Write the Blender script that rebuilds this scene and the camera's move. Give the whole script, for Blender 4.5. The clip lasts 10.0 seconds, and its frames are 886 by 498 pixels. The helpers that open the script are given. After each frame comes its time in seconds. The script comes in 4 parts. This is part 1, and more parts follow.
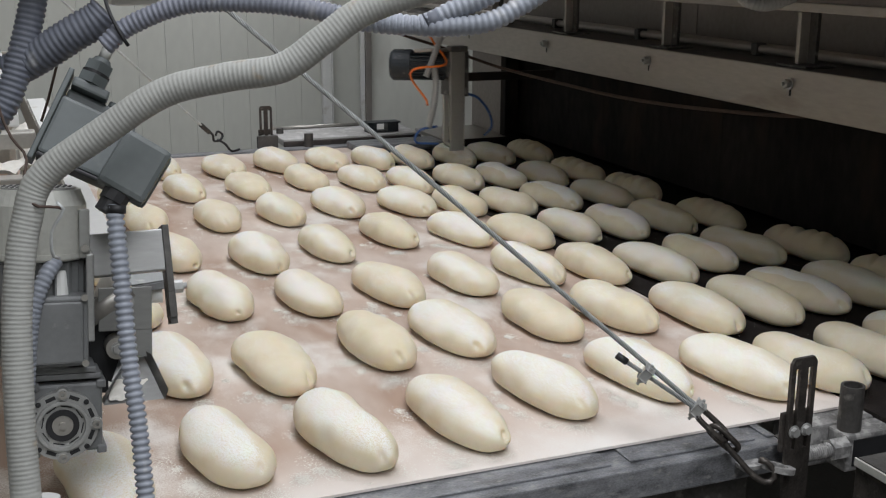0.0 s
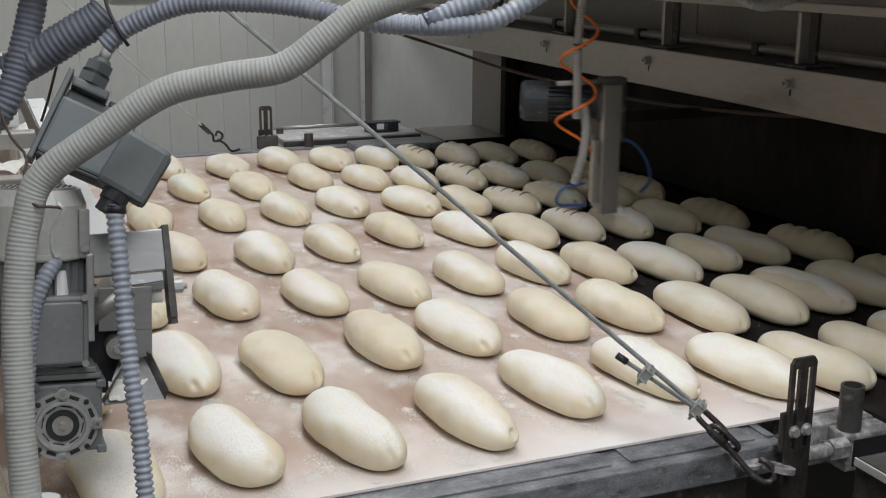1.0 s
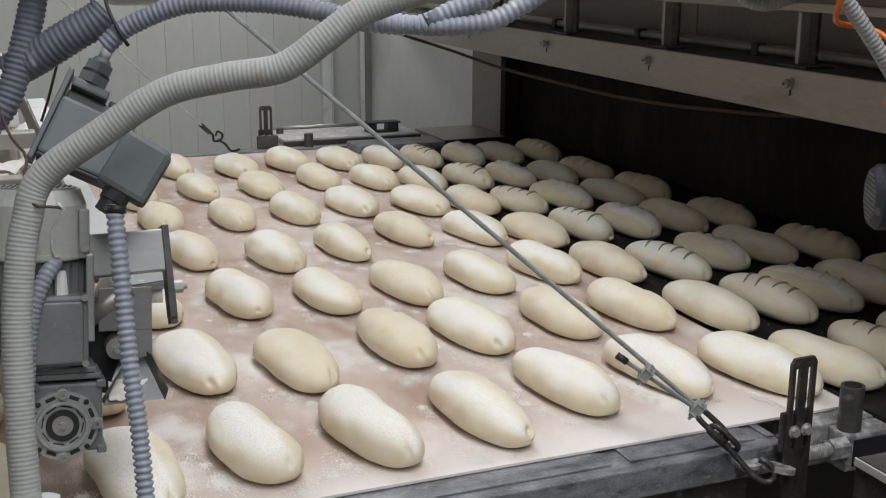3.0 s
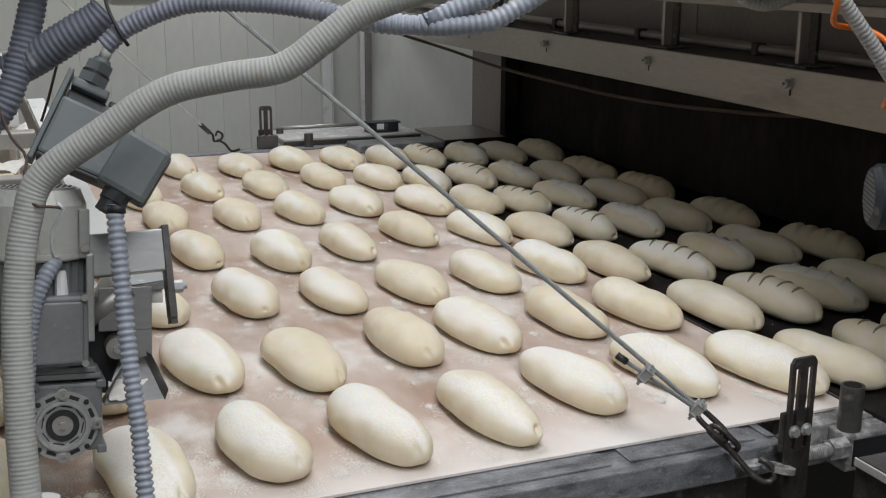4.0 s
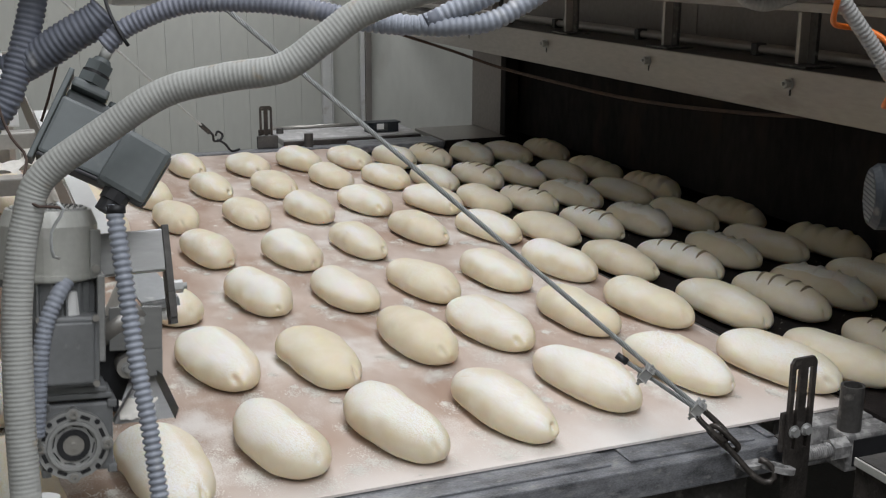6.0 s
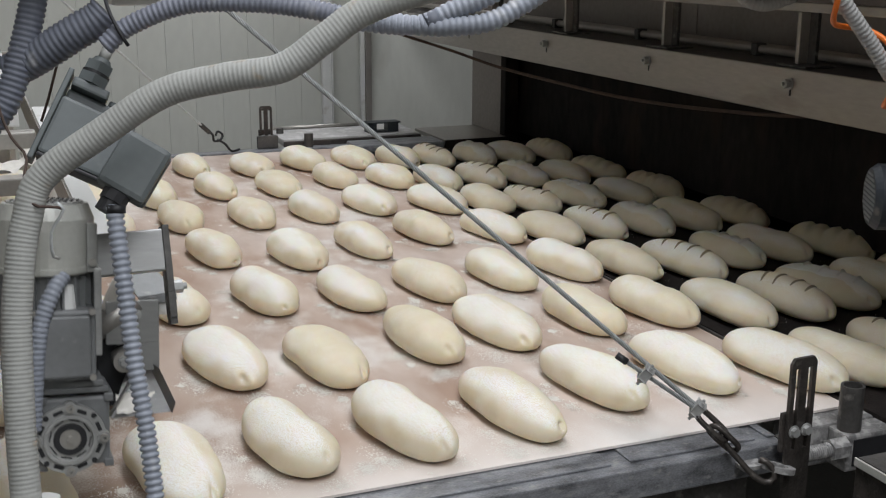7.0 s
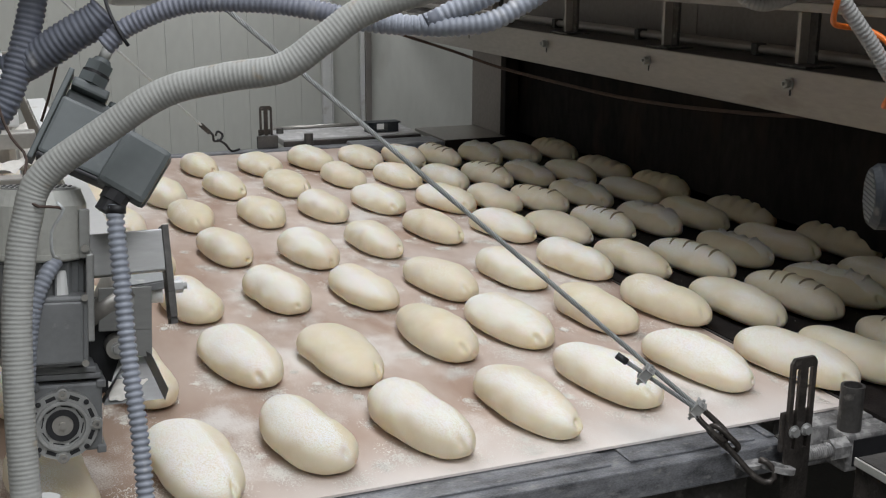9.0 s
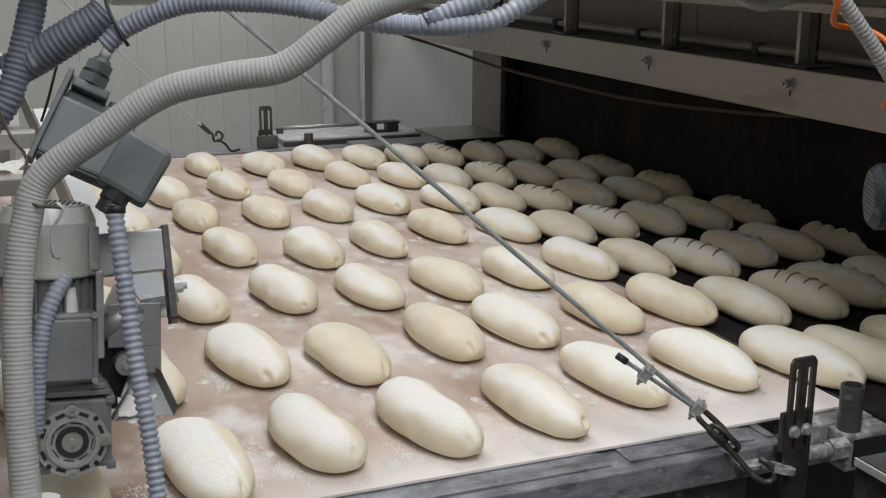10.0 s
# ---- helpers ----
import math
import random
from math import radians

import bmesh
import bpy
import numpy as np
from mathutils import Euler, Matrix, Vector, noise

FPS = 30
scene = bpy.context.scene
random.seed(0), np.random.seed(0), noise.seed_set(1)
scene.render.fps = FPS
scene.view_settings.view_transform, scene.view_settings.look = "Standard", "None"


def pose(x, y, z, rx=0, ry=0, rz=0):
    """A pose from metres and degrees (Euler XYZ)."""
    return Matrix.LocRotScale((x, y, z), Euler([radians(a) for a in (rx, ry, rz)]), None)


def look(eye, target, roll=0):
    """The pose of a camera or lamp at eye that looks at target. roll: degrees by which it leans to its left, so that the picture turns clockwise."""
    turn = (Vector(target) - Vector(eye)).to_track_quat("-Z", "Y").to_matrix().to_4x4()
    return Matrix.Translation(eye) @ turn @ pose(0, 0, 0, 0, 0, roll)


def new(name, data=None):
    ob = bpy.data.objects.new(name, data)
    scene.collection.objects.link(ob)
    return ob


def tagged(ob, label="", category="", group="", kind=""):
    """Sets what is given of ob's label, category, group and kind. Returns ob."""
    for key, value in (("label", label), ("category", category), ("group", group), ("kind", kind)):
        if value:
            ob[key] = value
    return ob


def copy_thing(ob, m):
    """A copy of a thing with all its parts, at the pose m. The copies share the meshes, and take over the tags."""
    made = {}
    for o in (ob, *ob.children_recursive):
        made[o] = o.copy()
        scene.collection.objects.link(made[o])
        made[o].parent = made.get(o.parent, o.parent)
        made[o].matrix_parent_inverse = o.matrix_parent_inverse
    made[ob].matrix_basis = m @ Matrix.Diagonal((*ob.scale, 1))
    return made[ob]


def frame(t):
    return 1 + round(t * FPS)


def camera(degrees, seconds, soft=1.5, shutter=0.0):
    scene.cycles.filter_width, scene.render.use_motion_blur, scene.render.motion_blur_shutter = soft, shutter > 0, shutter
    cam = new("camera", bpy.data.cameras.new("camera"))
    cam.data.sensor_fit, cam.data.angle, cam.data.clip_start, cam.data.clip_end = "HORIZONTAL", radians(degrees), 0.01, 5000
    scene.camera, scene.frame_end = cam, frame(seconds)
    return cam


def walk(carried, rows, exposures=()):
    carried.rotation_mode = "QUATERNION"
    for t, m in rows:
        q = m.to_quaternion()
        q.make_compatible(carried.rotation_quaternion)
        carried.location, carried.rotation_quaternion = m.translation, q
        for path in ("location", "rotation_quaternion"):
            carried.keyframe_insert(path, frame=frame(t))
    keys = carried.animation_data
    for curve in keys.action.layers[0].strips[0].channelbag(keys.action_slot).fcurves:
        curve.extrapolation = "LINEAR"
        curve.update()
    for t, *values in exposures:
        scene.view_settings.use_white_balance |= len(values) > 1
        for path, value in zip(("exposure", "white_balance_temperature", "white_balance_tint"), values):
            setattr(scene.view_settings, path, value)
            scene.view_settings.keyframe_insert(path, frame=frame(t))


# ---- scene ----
# Metres. x: the way the dough travels into the oven, y: across the belt, away from the camera, z up. Belt surface at z = 1.0.
cam = camera(42.62, 10.0, soft=1.2, shutter=0.5)
VIEW = Matrix.Translation((0, 0, 1.72)) @ Matrix.Rotation(radians(-21.879), 4, "Z") @ Matrix.Rotation(radians(90 - 14.6974), 4, "X") @ Matrix.Rotation(radians(0.2452), 4, "Z")
walk(cam, [(0.0, VIEW), (10.0, VIEW)], exposures=[(0.0, 0.0), (10.0, 0.0)])

# ---- light: unseen area lamps under the ceiling of a closed hall ----
world = bpy.data.worlds.new("hall_air")
scene.world = world
world.use_nodes = True
world.node_tree.nodes["Background"].inputs[0].default_value = (0.80, 0.88, 1.0, 1)
world.node_tree.nodes["Background"].inputs[1].default_value = 0.02


def ceiling_lamp(x, y, z, sx, sy, watts):
    data = bpy.data.lights.new("ceiling_tube_light", "AREA")
    data.shape, data.size, data.size_y, data.energy = "RECTANGLE", sx, sy, watts
    data.color = (0.925, 0.95, 1.0)
    ob = new("ceiling_tube_light", data)
    ob.matrix_world = pose(x, y, z)
    return ob


# south, west and far-wall lamps are added as fill, with no fitting seen
for lx, ly, lw in ((0.62, 0.35, 46), (0.15, -1.4, 40), (0.72, 2.8, 21), (0.66, 4.3, 21), (-2.2, 2.5, 8), (2.3, 4.95, 27)):
    ceiling_lamp(lx, ly, 3.38, 0.80, 1.6 if lx < 2 else 0.9, lw)


# ---- materials ----
def mat(name, color, rough=0.6, metal=0.0, scale=8.0, amount=0.15, fine=90.0, bump=0.15, dirt=None, dirt_at=0.62, stretch=(1, 1, 1), coat=0.0, spec=0.5):
    """A surface with broad and fine variation of its colour, uneven gloss and a fine relief; dirt: a second colour in patches."""
    m = bpy.data.materials.new(name)
    m.use_nodes = True
    nt = m.node_tree
    n, l = nt.nodes, nt.links
    b = n["Principled BSDF"]
    b.inputs["Metallic"].default_value = metal
    b.inputs["Coat Weight"].default_value = coat
    b.inputs["Specular IOR Level"].default_value = spec
    tc, mp = n.new("ShaderNodeTexCoord"), n.new("ShaderNodeMapping")
    mp.inputs["Scale"].default_value = stretch
    l.new(tc.outputs["Object"], mp.inputs["Vector"])
    big, small = n.new("ShaderNodeTexNoise"), n.new("ShaderNodeTexNoise")
    big.inputs["Scale"].default_value, big.inputs["Detail"].default_value = scale, 6
    small.inputs["Scale"].default_value, small.inputs["Detail"].default_value = fine, 4
    for t in (big, small):
        l.new(mp.outputs[0], t.inputs["Vector"])
    add = n.new("ShaderNodeMath")
    add.operation = "MULTIPLY_ADD"
    l.new(small.outputs[0], add.inputs[0])
    add.inputs[1].default_value = 0.5
    l.new(big.outputs[0], add.inputs[2])
    ramp = n.new("ShaderNodeValToRGB")
    e = ramp.color_ramp.elements
    e[0].position, e[1].position = 0.5, 1.0
    e[0].color = tuple(c * (1 - amount) for c in color) + (1,)
    e[1].color = tuple(min(1, c * (1 + amount)) for c in color) + (1,)
    l.new(add.outputs[0], ramp.inputs[0])
    out = ramp.outputs[0]
    if dirt:
        spot = n.new("ShaderNodeTexNoise")
        spot.inputs["Scale"].default_value, spot.inputs["Detail"].default_value = scale * 2.3, 8
        l.new(mp.outputs[0], spot.inputs["Vector"])
        sr = n.new("ShaderNodeMapRange")
        sr.inputs[1].default_value, sr.inputs[2].default_value = dirt_at - 0.08, dirt_at + 0.08
        l.new(spot.outputs[0], sr.inputs[0])
        mix = n.new("ShaderNodeMixRGB")
        mix.inputs[2].default_value = tuple(dirt) + (1,)
        l.new(sr.outputs[0], mix.inputs[0])
        l.new(out, mix.inputs[1])
        out = mix.outputs[0]
    l.new(out, b.inputs["Base Color"])
    rr = n.new("ShaderNodeMapRange")
    rr.inputs[3].default_value, rr.inputs[4].default_value = max(0.05, rough - 0.12), min(1, rough + 0.12)
    l.new(big.outputs[0], rr.inputs[0])
    l.new(rr.outputs[0], b.inputs["Roughness"])
    if bump:
        bp = n.new("ShaderNodeBump")
        bp.inputs["Strength"].default_value, bp.inputs["Distance"].default_value = bump, 0.002
        l.new(small.outputs[0], bp.inputs["Height"])
        l.new(bp.outputs[0], b.inputs["Normal"])
    return m


def dough_material(name, lean, sharp, more=0.0, past=0.0, soft=(0.30, 0.72)):
    """Cream dough with a dusting of flour, uneven from loaf to loaf, thicker on one flank (lean), that settles on what faces up."""
    m = bpy.data.materials.new(name)
    m.use_nodes = True
    nt = m.node_tree
    n, l = nt.nodes, nt.links
    b = n["Principled BSDF"]
    b.inputs["Subsurface Weight"].default_value = 0.4
    b.inputs["Specular IOR Level"].default_value = 0.28
    b.inputs["Subsurface Radius"].default_value = (1.0, 0.7, 0.35)
    b.inputs["Subsurface Scale"].default_value = 0.018
    tc, info, geo = n.new("ShaderNodeTexCoord"), n.new("ShaderNodeObjectInfo"), n.new("ShaderNodeNewGeometry")
    off = n.new("ShaderNodeVectorMath")
    off.operation = "MULTIPLY_ADD"
    comb = n.new("ShaderNodeCombineXYZ")
    for i in range(3):
        l.new(info.outputs["Random"], comb.inputs[i])
    off.inputs[1].default_value = (37.0, 53.0, 19.0)
    l.new(comb.outputs[0], off.inputs[0])
    l.new(tc.outputs["Object"], off.inputs[2])
    def noise_node(scale, detail, rough=0.6):
        t = n.new("ShaderNodeTexNoise")
        t.inputs["Scale"].default_value, t.inputs["Detail"].default_value, t.inputs["Roughness"].default_value = scale, detail, rough
        l.new(off.outputs[0], t.inputs["Vector"])
        return t
    def calc(op, a, c, d=None):
        k = n.new("ShaderNodeMath")
        k.operation = op
        for i, v in enumerate((a, c, d)):
            if v is None:
                continue
            if isinstance(v, (int, float)):
                k.inputs[i].default_value = v
            else:
                l.new(v, k.inputs[i])
        return k.outputs[0]
    patch, grain, tone = noise_node(13, 3), noise_node(560, 3, 0.8), noise_node(22, 4)
    long = n.new("ShaderNodeVectorMath")
    long.operation = "MULTIPLY"
    long.inputs[1].default_value = (1.0, 0.4, 0.8)
    l.new(off.outputs[0], long.inputs[0])
    l.new(long.outputs[0], patch.inputs["Vector"])
    base = n.new("ShaderNodeValToRGB")
    e = base.color_ramp.elements
    e[0].position, e[0].color = 0.3, (0.735, 0.645, 0.46, 1)
    e[1].position, e[1].color = 0.7, (0.80, 0.724, 0.575, 1)
    l.new(tone.outputs[0], base.inputs[0])
    sep = n.new("ShaderNodeSeparateXYZ")
    l.new(geo.outputs["Normal"], sep.inputs[0])
    up = n.new("ShaderNodeMapRange")
    up.inputs[1].default_value, up.inputs[2].default_value = 0.38, 0.86
    l.new(sep.outputs["Z"], up.inputs[0])
    # a loaf's own amount of flour
    amt = n.new("ShaderNodeMapRange")
    amt.inputs[1].default_value, amt.inputs[2].default_value, amt.inputs[3].default_value, amt.inputs[4].default_value = 0.0, 1.0, -0.30 + more, 0.09 + more
    l.new(info.outputs["Random"], amt.inputs[0])
    dens = calc("ADD", patch.outputs[0], amt.outputs[0])
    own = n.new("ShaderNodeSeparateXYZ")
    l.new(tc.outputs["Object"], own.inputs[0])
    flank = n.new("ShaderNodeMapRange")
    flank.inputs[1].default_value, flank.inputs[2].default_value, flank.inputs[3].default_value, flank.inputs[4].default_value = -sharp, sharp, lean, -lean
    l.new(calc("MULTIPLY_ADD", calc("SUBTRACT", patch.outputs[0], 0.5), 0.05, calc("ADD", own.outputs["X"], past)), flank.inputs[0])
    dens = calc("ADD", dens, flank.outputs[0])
    cover = n.new("ShaderNodeMapRange")
    cover.inputs[1].default_value, cover.inputs[2].default_value = soft
    l.new(dens, cover.inputs[0])
    # grains lie closer together where the dusting is thick
    least = calc("SUBTRACT", 0.595, calc("MULTIPLY", cover.outputs[0], 0.165))
    speck = calc("MULTIPLY", calc("SUBTRACT", grain.outputs[0], least), 12.0)
    speck = calc("MINIMUM", calc("MAXIMUM", speck, 0.0), 1.0)
    flour = calc("MULTIPLY", calc("MULTIPLY", speck, up.outputs[0]), calc("MULTIPLY_ADD", cover.outputs[0], 0.75, 0.22))
    mix = n.new("ShaderNodeMixRGB")
    mix.inputs[2].default_value = (0.92, 0.915, 0.895, 1)
    l.new(flour, mix.inputs[0])
    l.new(base.outputs[0], mix.inputs[1])
    l.new(mix.outputs[0], b.inputs["Base Color"])
    ro = n.new("ShaderNodeMapRange")
    ro.inputs[3].default_value, ro.inputs[4].default_value = 0.62, 0.97
    l.new(flour, ro.inputs[0])
    l.new(ro.outputs[0], b.inputs["Roughness"])
    bp = n.new("ShaderNodeBump")
    bp.inputs["Strength"].default_value, bp.inputs["Distance"].default_value = 0.25, 0.0015
    l.new(calc("MULTIPLY_ADD", grain.outputs[0], 0.5, tone.outputs[0]), bp.inputs["Height"])
    l.new(bp.outputs[0], b.inputs["Normal"])
    return m


def cloth_material():
    """Pinkish woven belt, worn darker in bands across it, with drifts of loose flour."""
    m = bpy.data.materials.new("belt_cloth")
    m.use_nodes = True
    nt = m.node_tree
    n, l = nt.nodes, nt.links
    b = n["Principled BSDF"]
    b.inputs["Roughness"].default_value = 0.85
    tc = n.new("ShaderNodeTexCoord")
    def noise_node(scale, detail, stretch):
        mp, t = n.new("ShaderNodeMapping"), n.new("ShaderNodeTexNoise")
        mp.inputs["Scale"].default_value = stretch
        l.new(tc.outputs["Object"], mp.inputs[0])
        l.new(mp.outputs[0], t.inputs["Vector"])
        t.inputs["Scale"].default_value, t.inputs["Detail"].default_value = scale, detail
        return t
    band, drift, grain = noise_node(6.0, 4, (1.0, 0.38, 1)), noise_node(7.5, 7, (1, 0.7, 1)), noise_node(420, 3, (1, 1, 1))
    base = n.new("ShaderNodeValToRGB")
    e = base.color_ramp.elements
    e[0].position, e[0].color = 0.37, (0.42, 0.295, 0.225, 1)
    e[1].position, e[1].color = 0.64, (0.66, 0.56, 0.495, 1)
    l.new(band.outputs[0], base.inputs[0])
    su = n.new("ShaderNodeMath")
    su.operation = "MULTIPLY_ADD"
    su.inputs[1].default_value = 0.35
    l.new(grain.outputs[0], su.inputs[0])
    l.new(drift.outputs[0], su.inputs[2])
    cover = n.new("ShaderNodeMapRange")
    cover.inputs[1].default_value, cover.inputs[2].default_value, cover.inputs[4].default_value = 0.70, 0.86, 0.8
    l.new(su.outputs[0], cover.inputs[0])
    mix = n.new("ShaderNodeMixRGB")
    mix.inputs[2].default_value = (0.80, 0.77, 0.73, 1)
    l.new(cover.outputs[0], mix.inputs[0])
    # the cloth turns paler towards its near edge
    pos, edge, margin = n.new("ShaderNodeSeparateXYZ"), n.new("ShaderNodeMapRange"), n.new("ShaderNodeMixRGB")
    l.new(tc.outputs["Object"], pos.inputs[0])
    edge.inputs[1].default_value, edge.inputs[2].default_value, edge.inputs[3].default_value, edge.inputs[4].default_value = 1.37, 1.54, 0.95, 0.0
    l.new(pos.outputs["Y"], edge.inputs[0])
    # the duster's shade painted in: darker cloth upstream, its pale margin faded out
    duster_shade, shaded_cloth, dusted = n.new("ShaderNodeMapRange"), n.new("ShaderNodeMixRGB"), n.new("ShaderNodeMath")
    duster_shade.inputs[1].default_value, duster_shade.inputs[2].default_value = 0.0, 0.34
    l.new(pos.outputs["X"], duster_shade.inputs[0])
    dusted.operation = "MULTIPLY"
    l.new(duster_shade.outputs[0], dusted.inputs[0])
    l.new(edge.outputs[0], dusted.inputs[1])
    l.new(duster_shade.outputs[0], shaded_cloth.inputs[0])
    shaded_cloth.inputs[1].default_value = (0.34, 0.24, 0.18, 1)
    l.new(base.outputs[0], shaded_cloth.inputs[2])
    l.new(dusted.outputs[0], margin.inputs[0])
    l.new(shaded_cloth.outputs[0], margin.inputs[1])
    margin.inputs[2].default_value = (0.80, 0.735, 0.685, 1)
    l.new(margin.outputs[0], mix.inputs[1])
    l.new(mix.outputs[0], b.inputs["Base Color"])
    bp = n.new("ShaderNodeBump")
    bp.inputs["Strength"].default_value, bp.inputs["Distance"].default_value = 0.12, 0.001
    l.new(grain.outputs[0], bp.inputs["Height"])
    l.new(bp.outputs[0], b.inputs["Normal"])
    return m


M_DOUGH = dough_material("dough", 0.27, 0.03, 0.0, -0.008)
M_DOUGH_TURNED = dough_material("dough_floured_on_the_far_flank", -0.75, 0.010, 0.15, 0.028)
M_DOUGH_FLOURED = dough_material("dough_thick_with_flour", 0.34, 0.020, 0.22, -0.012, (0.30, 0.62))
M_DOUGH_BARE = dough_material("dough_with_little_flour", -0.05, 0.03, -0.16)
# moist cut dough, darkened further to paint the shade inside the cut
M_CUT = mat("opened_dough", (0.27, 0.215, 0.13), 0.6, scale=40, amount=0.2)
M_CLOTH = cloth_material()
M_FLOUR = mat("flour", (0.80, 0.77, 0.71), 0.95, scale=60, amount=0.08)
M_OVENBELT = mat("oven_belt", (0.017, 0.0135, 0.0125), 0.8, 0.0, spec=0.2, scale=30, amount=0.5, fine=260, bump=0.5, dirt=(0.10, 0.085, 0.07), dirt_at=0.74)
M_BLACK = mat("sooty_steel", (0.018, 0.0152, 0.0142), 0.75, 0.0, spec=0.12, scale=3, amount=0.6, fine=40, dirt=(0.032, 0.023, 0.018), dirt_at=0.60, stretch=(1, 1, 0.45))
M_STEEL = mat("brushed_steel", (0.46, 0.44, 0.41), 0.42, 0.75, scale=4, amount=0.14, fine=160, bump=0.08, stretch=(1, 0.15, 1))
M_BEAM = mat("dull_steel_beam", (0.42, 0.39, 0.36), 0.5, 0.6, scale=3, amount=0.16, fine=120, bump=0.06, stretch=(1, 0.2, 1), dirt=(0.20, 0.16, 0.13), dirt_at=0.76)
M_DARKSTEEL = mat("worn_dark_steel", (0.095, 0.09, 0.085), 0.55, 0.35, scale=14, amount=0.4, fine=130, bump=0.35, dirt=(0.32, 0.30, 0.28), dirt_at=0.68)
M_FRAME = mat("floury_frame_steel", (0.235, 0.24, 0.255), 0.42, 0.4, scale=45, amount=0.55, fine=420, bump=0.35, dirt=(0.40, 0.395, 0.385), dirt_at=0.66, stretch=(0.55, 1.0, 1))
M_FLOURSTEEL = mat("flour_dusted_steel", (0.215, 0.21, 0.205), 0.7, 0.15, scale=30, amount=0.4, fine=260, bump=0.3, dirt=(0.42, 0.41, 0.395), dirt_at=0.56)
M_OVENWALL = mat("heat_stained_panel", (0.31, 0.28, 0.265), 0.6, 0.4, scale=2, amount=0.18, fine=60, bump=0.1)
M_GREYPAINT = mat("grey_machine_paint", (0.20, 0.205, 0.207), 0.45, 0.1, scale=12, amount=0.14, fine=120, bump=0.1, dirt=(0.48, 0.47, 0.44), dirt_at=0.68)
M_ALU = mat("cast_aluminium", (0.42, 0.42, 0.41), 0.38, 0.4, scale=12, amount=0.2, fine=160, bump=0.15, dirt=(0.6, 0.58, 0.55), dirt_at=0.72)
M_COWL = mat("bright_fan_cowl", (0.50, 0.50, 0.46), 0.36, 0.2, scale=10, amount=0.12, fine=140, bump=0.1, dirt=(0.70, 0.68, 0.65), dirt_at=0.68)
M_IRON = mat("blackened_iron", (0.075, 0.066, 0.060), 0.42, 0.55, scale=30, amount=0.45, fine=260, bump=0.3, dirt=(0.17, 0.155, 0.14), dirt_at=0.68)
M_ARM = mat("grey_drawn_steel", (0.33, 0.33, 0.325), 0.38, 0.7, scale=5, amount=0.14, fine=180, bump=0.08, stretch=(0.2, 1, 1))
M_FLOURPLATE = mat("flour_filmed_plate", (0.44, 0.43, 0.42), 0.6, 0.1, scale=9, amount=0.25, fine=120, bump=0.1, dirt=(0.62, 0.61, 0.60), dirt_at=0.58)
M_BOX = mat("grey_plastic_box", (0.115, 0.13, 0.131), 0.5, 0.0, scale=9, amount=0.1, fine=90, bump=0.06, dirt=(0.22, 0.23, 0.22), dirt_at=0.7)
M_RUBBER = mat("black_rubber", (0.02, 0.02, 0.022), 0.55, scale=20, amount=0.3)
M_HOSE = mat("cream_hose", (0.34, 0.342, 0.322), 0.7, scale=14, amount=0.12, fine=120, bump=0.08, dirt=(0.33, 0.26, 0.17), dirt_at=0.73)
M_BLUEHOSE = mat("grey_blue_hose", (0.29, 0.312, 0.36), 0.5, scale=14, amount=0.14, fine=120, bump=0.08, dirt=(0.5, 0.5, 0.5), dirt_at=0.70)
# two darker copies of M_BLUEHOSE: the shade at the upper left, painted in
M_DUSKHOSE = mat("dusty_dark_hose", (0.125, 0.135, 0.165), 0.6, scale=14, amount=0.16, fine=120, bump=0.08, dirt=(0.42, 0.42, 0.43), dirt_at=0.70)
M_MIDHOSE = mat("dusty_grey_hose", (0.18, 0.19, 0.23), 0.55, scale=14, amount=0.16, fine=120, bump=0.08, dirt=(0.36, 0.36, 0.37), dirt_at=0.70)
M_WHITEHOSE = mat("white_hose", (0.34, 0.335, 0.325), 0.5, scale=14, amount=0.12)
M_ORANGE = mat("orange_tube", (0.75, 0.17, 0.02), 0.4, scale=20, amount=0.12)
M_BLUETUBE = mat("blue_tube", (0.04, 0.10, 0.28), 0.4, scale=20, amount=0.12)
M_WALL = mat("wall_panel", (0.60, 0.605, 0.555), 0.5, scale=1.3, amount=0.07, fine=30, bump=0.03, dirt=(0.42, 0.40, 0.36), dirt_at=0.68, stretch=(1, 1, 0.4))
M_WHITE = mat("white_enamel", (0.74, 0.74, 0.72), 0.4, scale=6, amount=0.06, dirt=(0.5, 0.47, 0.42), dirt_at=0.72)
M_FLOOR = mat("concrete_floor", (0.16, 0.15, 0.14), 0.7, scale=3, amount=0.25, bump=0.2)
M_CABLE = mat("galvanised_wire", (0.27, 0.28, 0.275), 0.5, 0.35, scale=60, amount=0.25)
M_WHITECABLE = mat("pale_wire", (0.60, 0.62, 0.62), 0.5, 0.2, scale=60, amount=0.15)
M_BRONZE = mat("brown_string", (0.07, 0.045, 0.035), 0.8, scale=60, amount=0.3)
M_MOTOR = mat("dark_motor_paint", (0.028, 0.034, 0.041), 0.5, 0.1, scale=20, amount=0.3, dirt=(0.14, 0.135, 0.125), dirt_at=0.68)


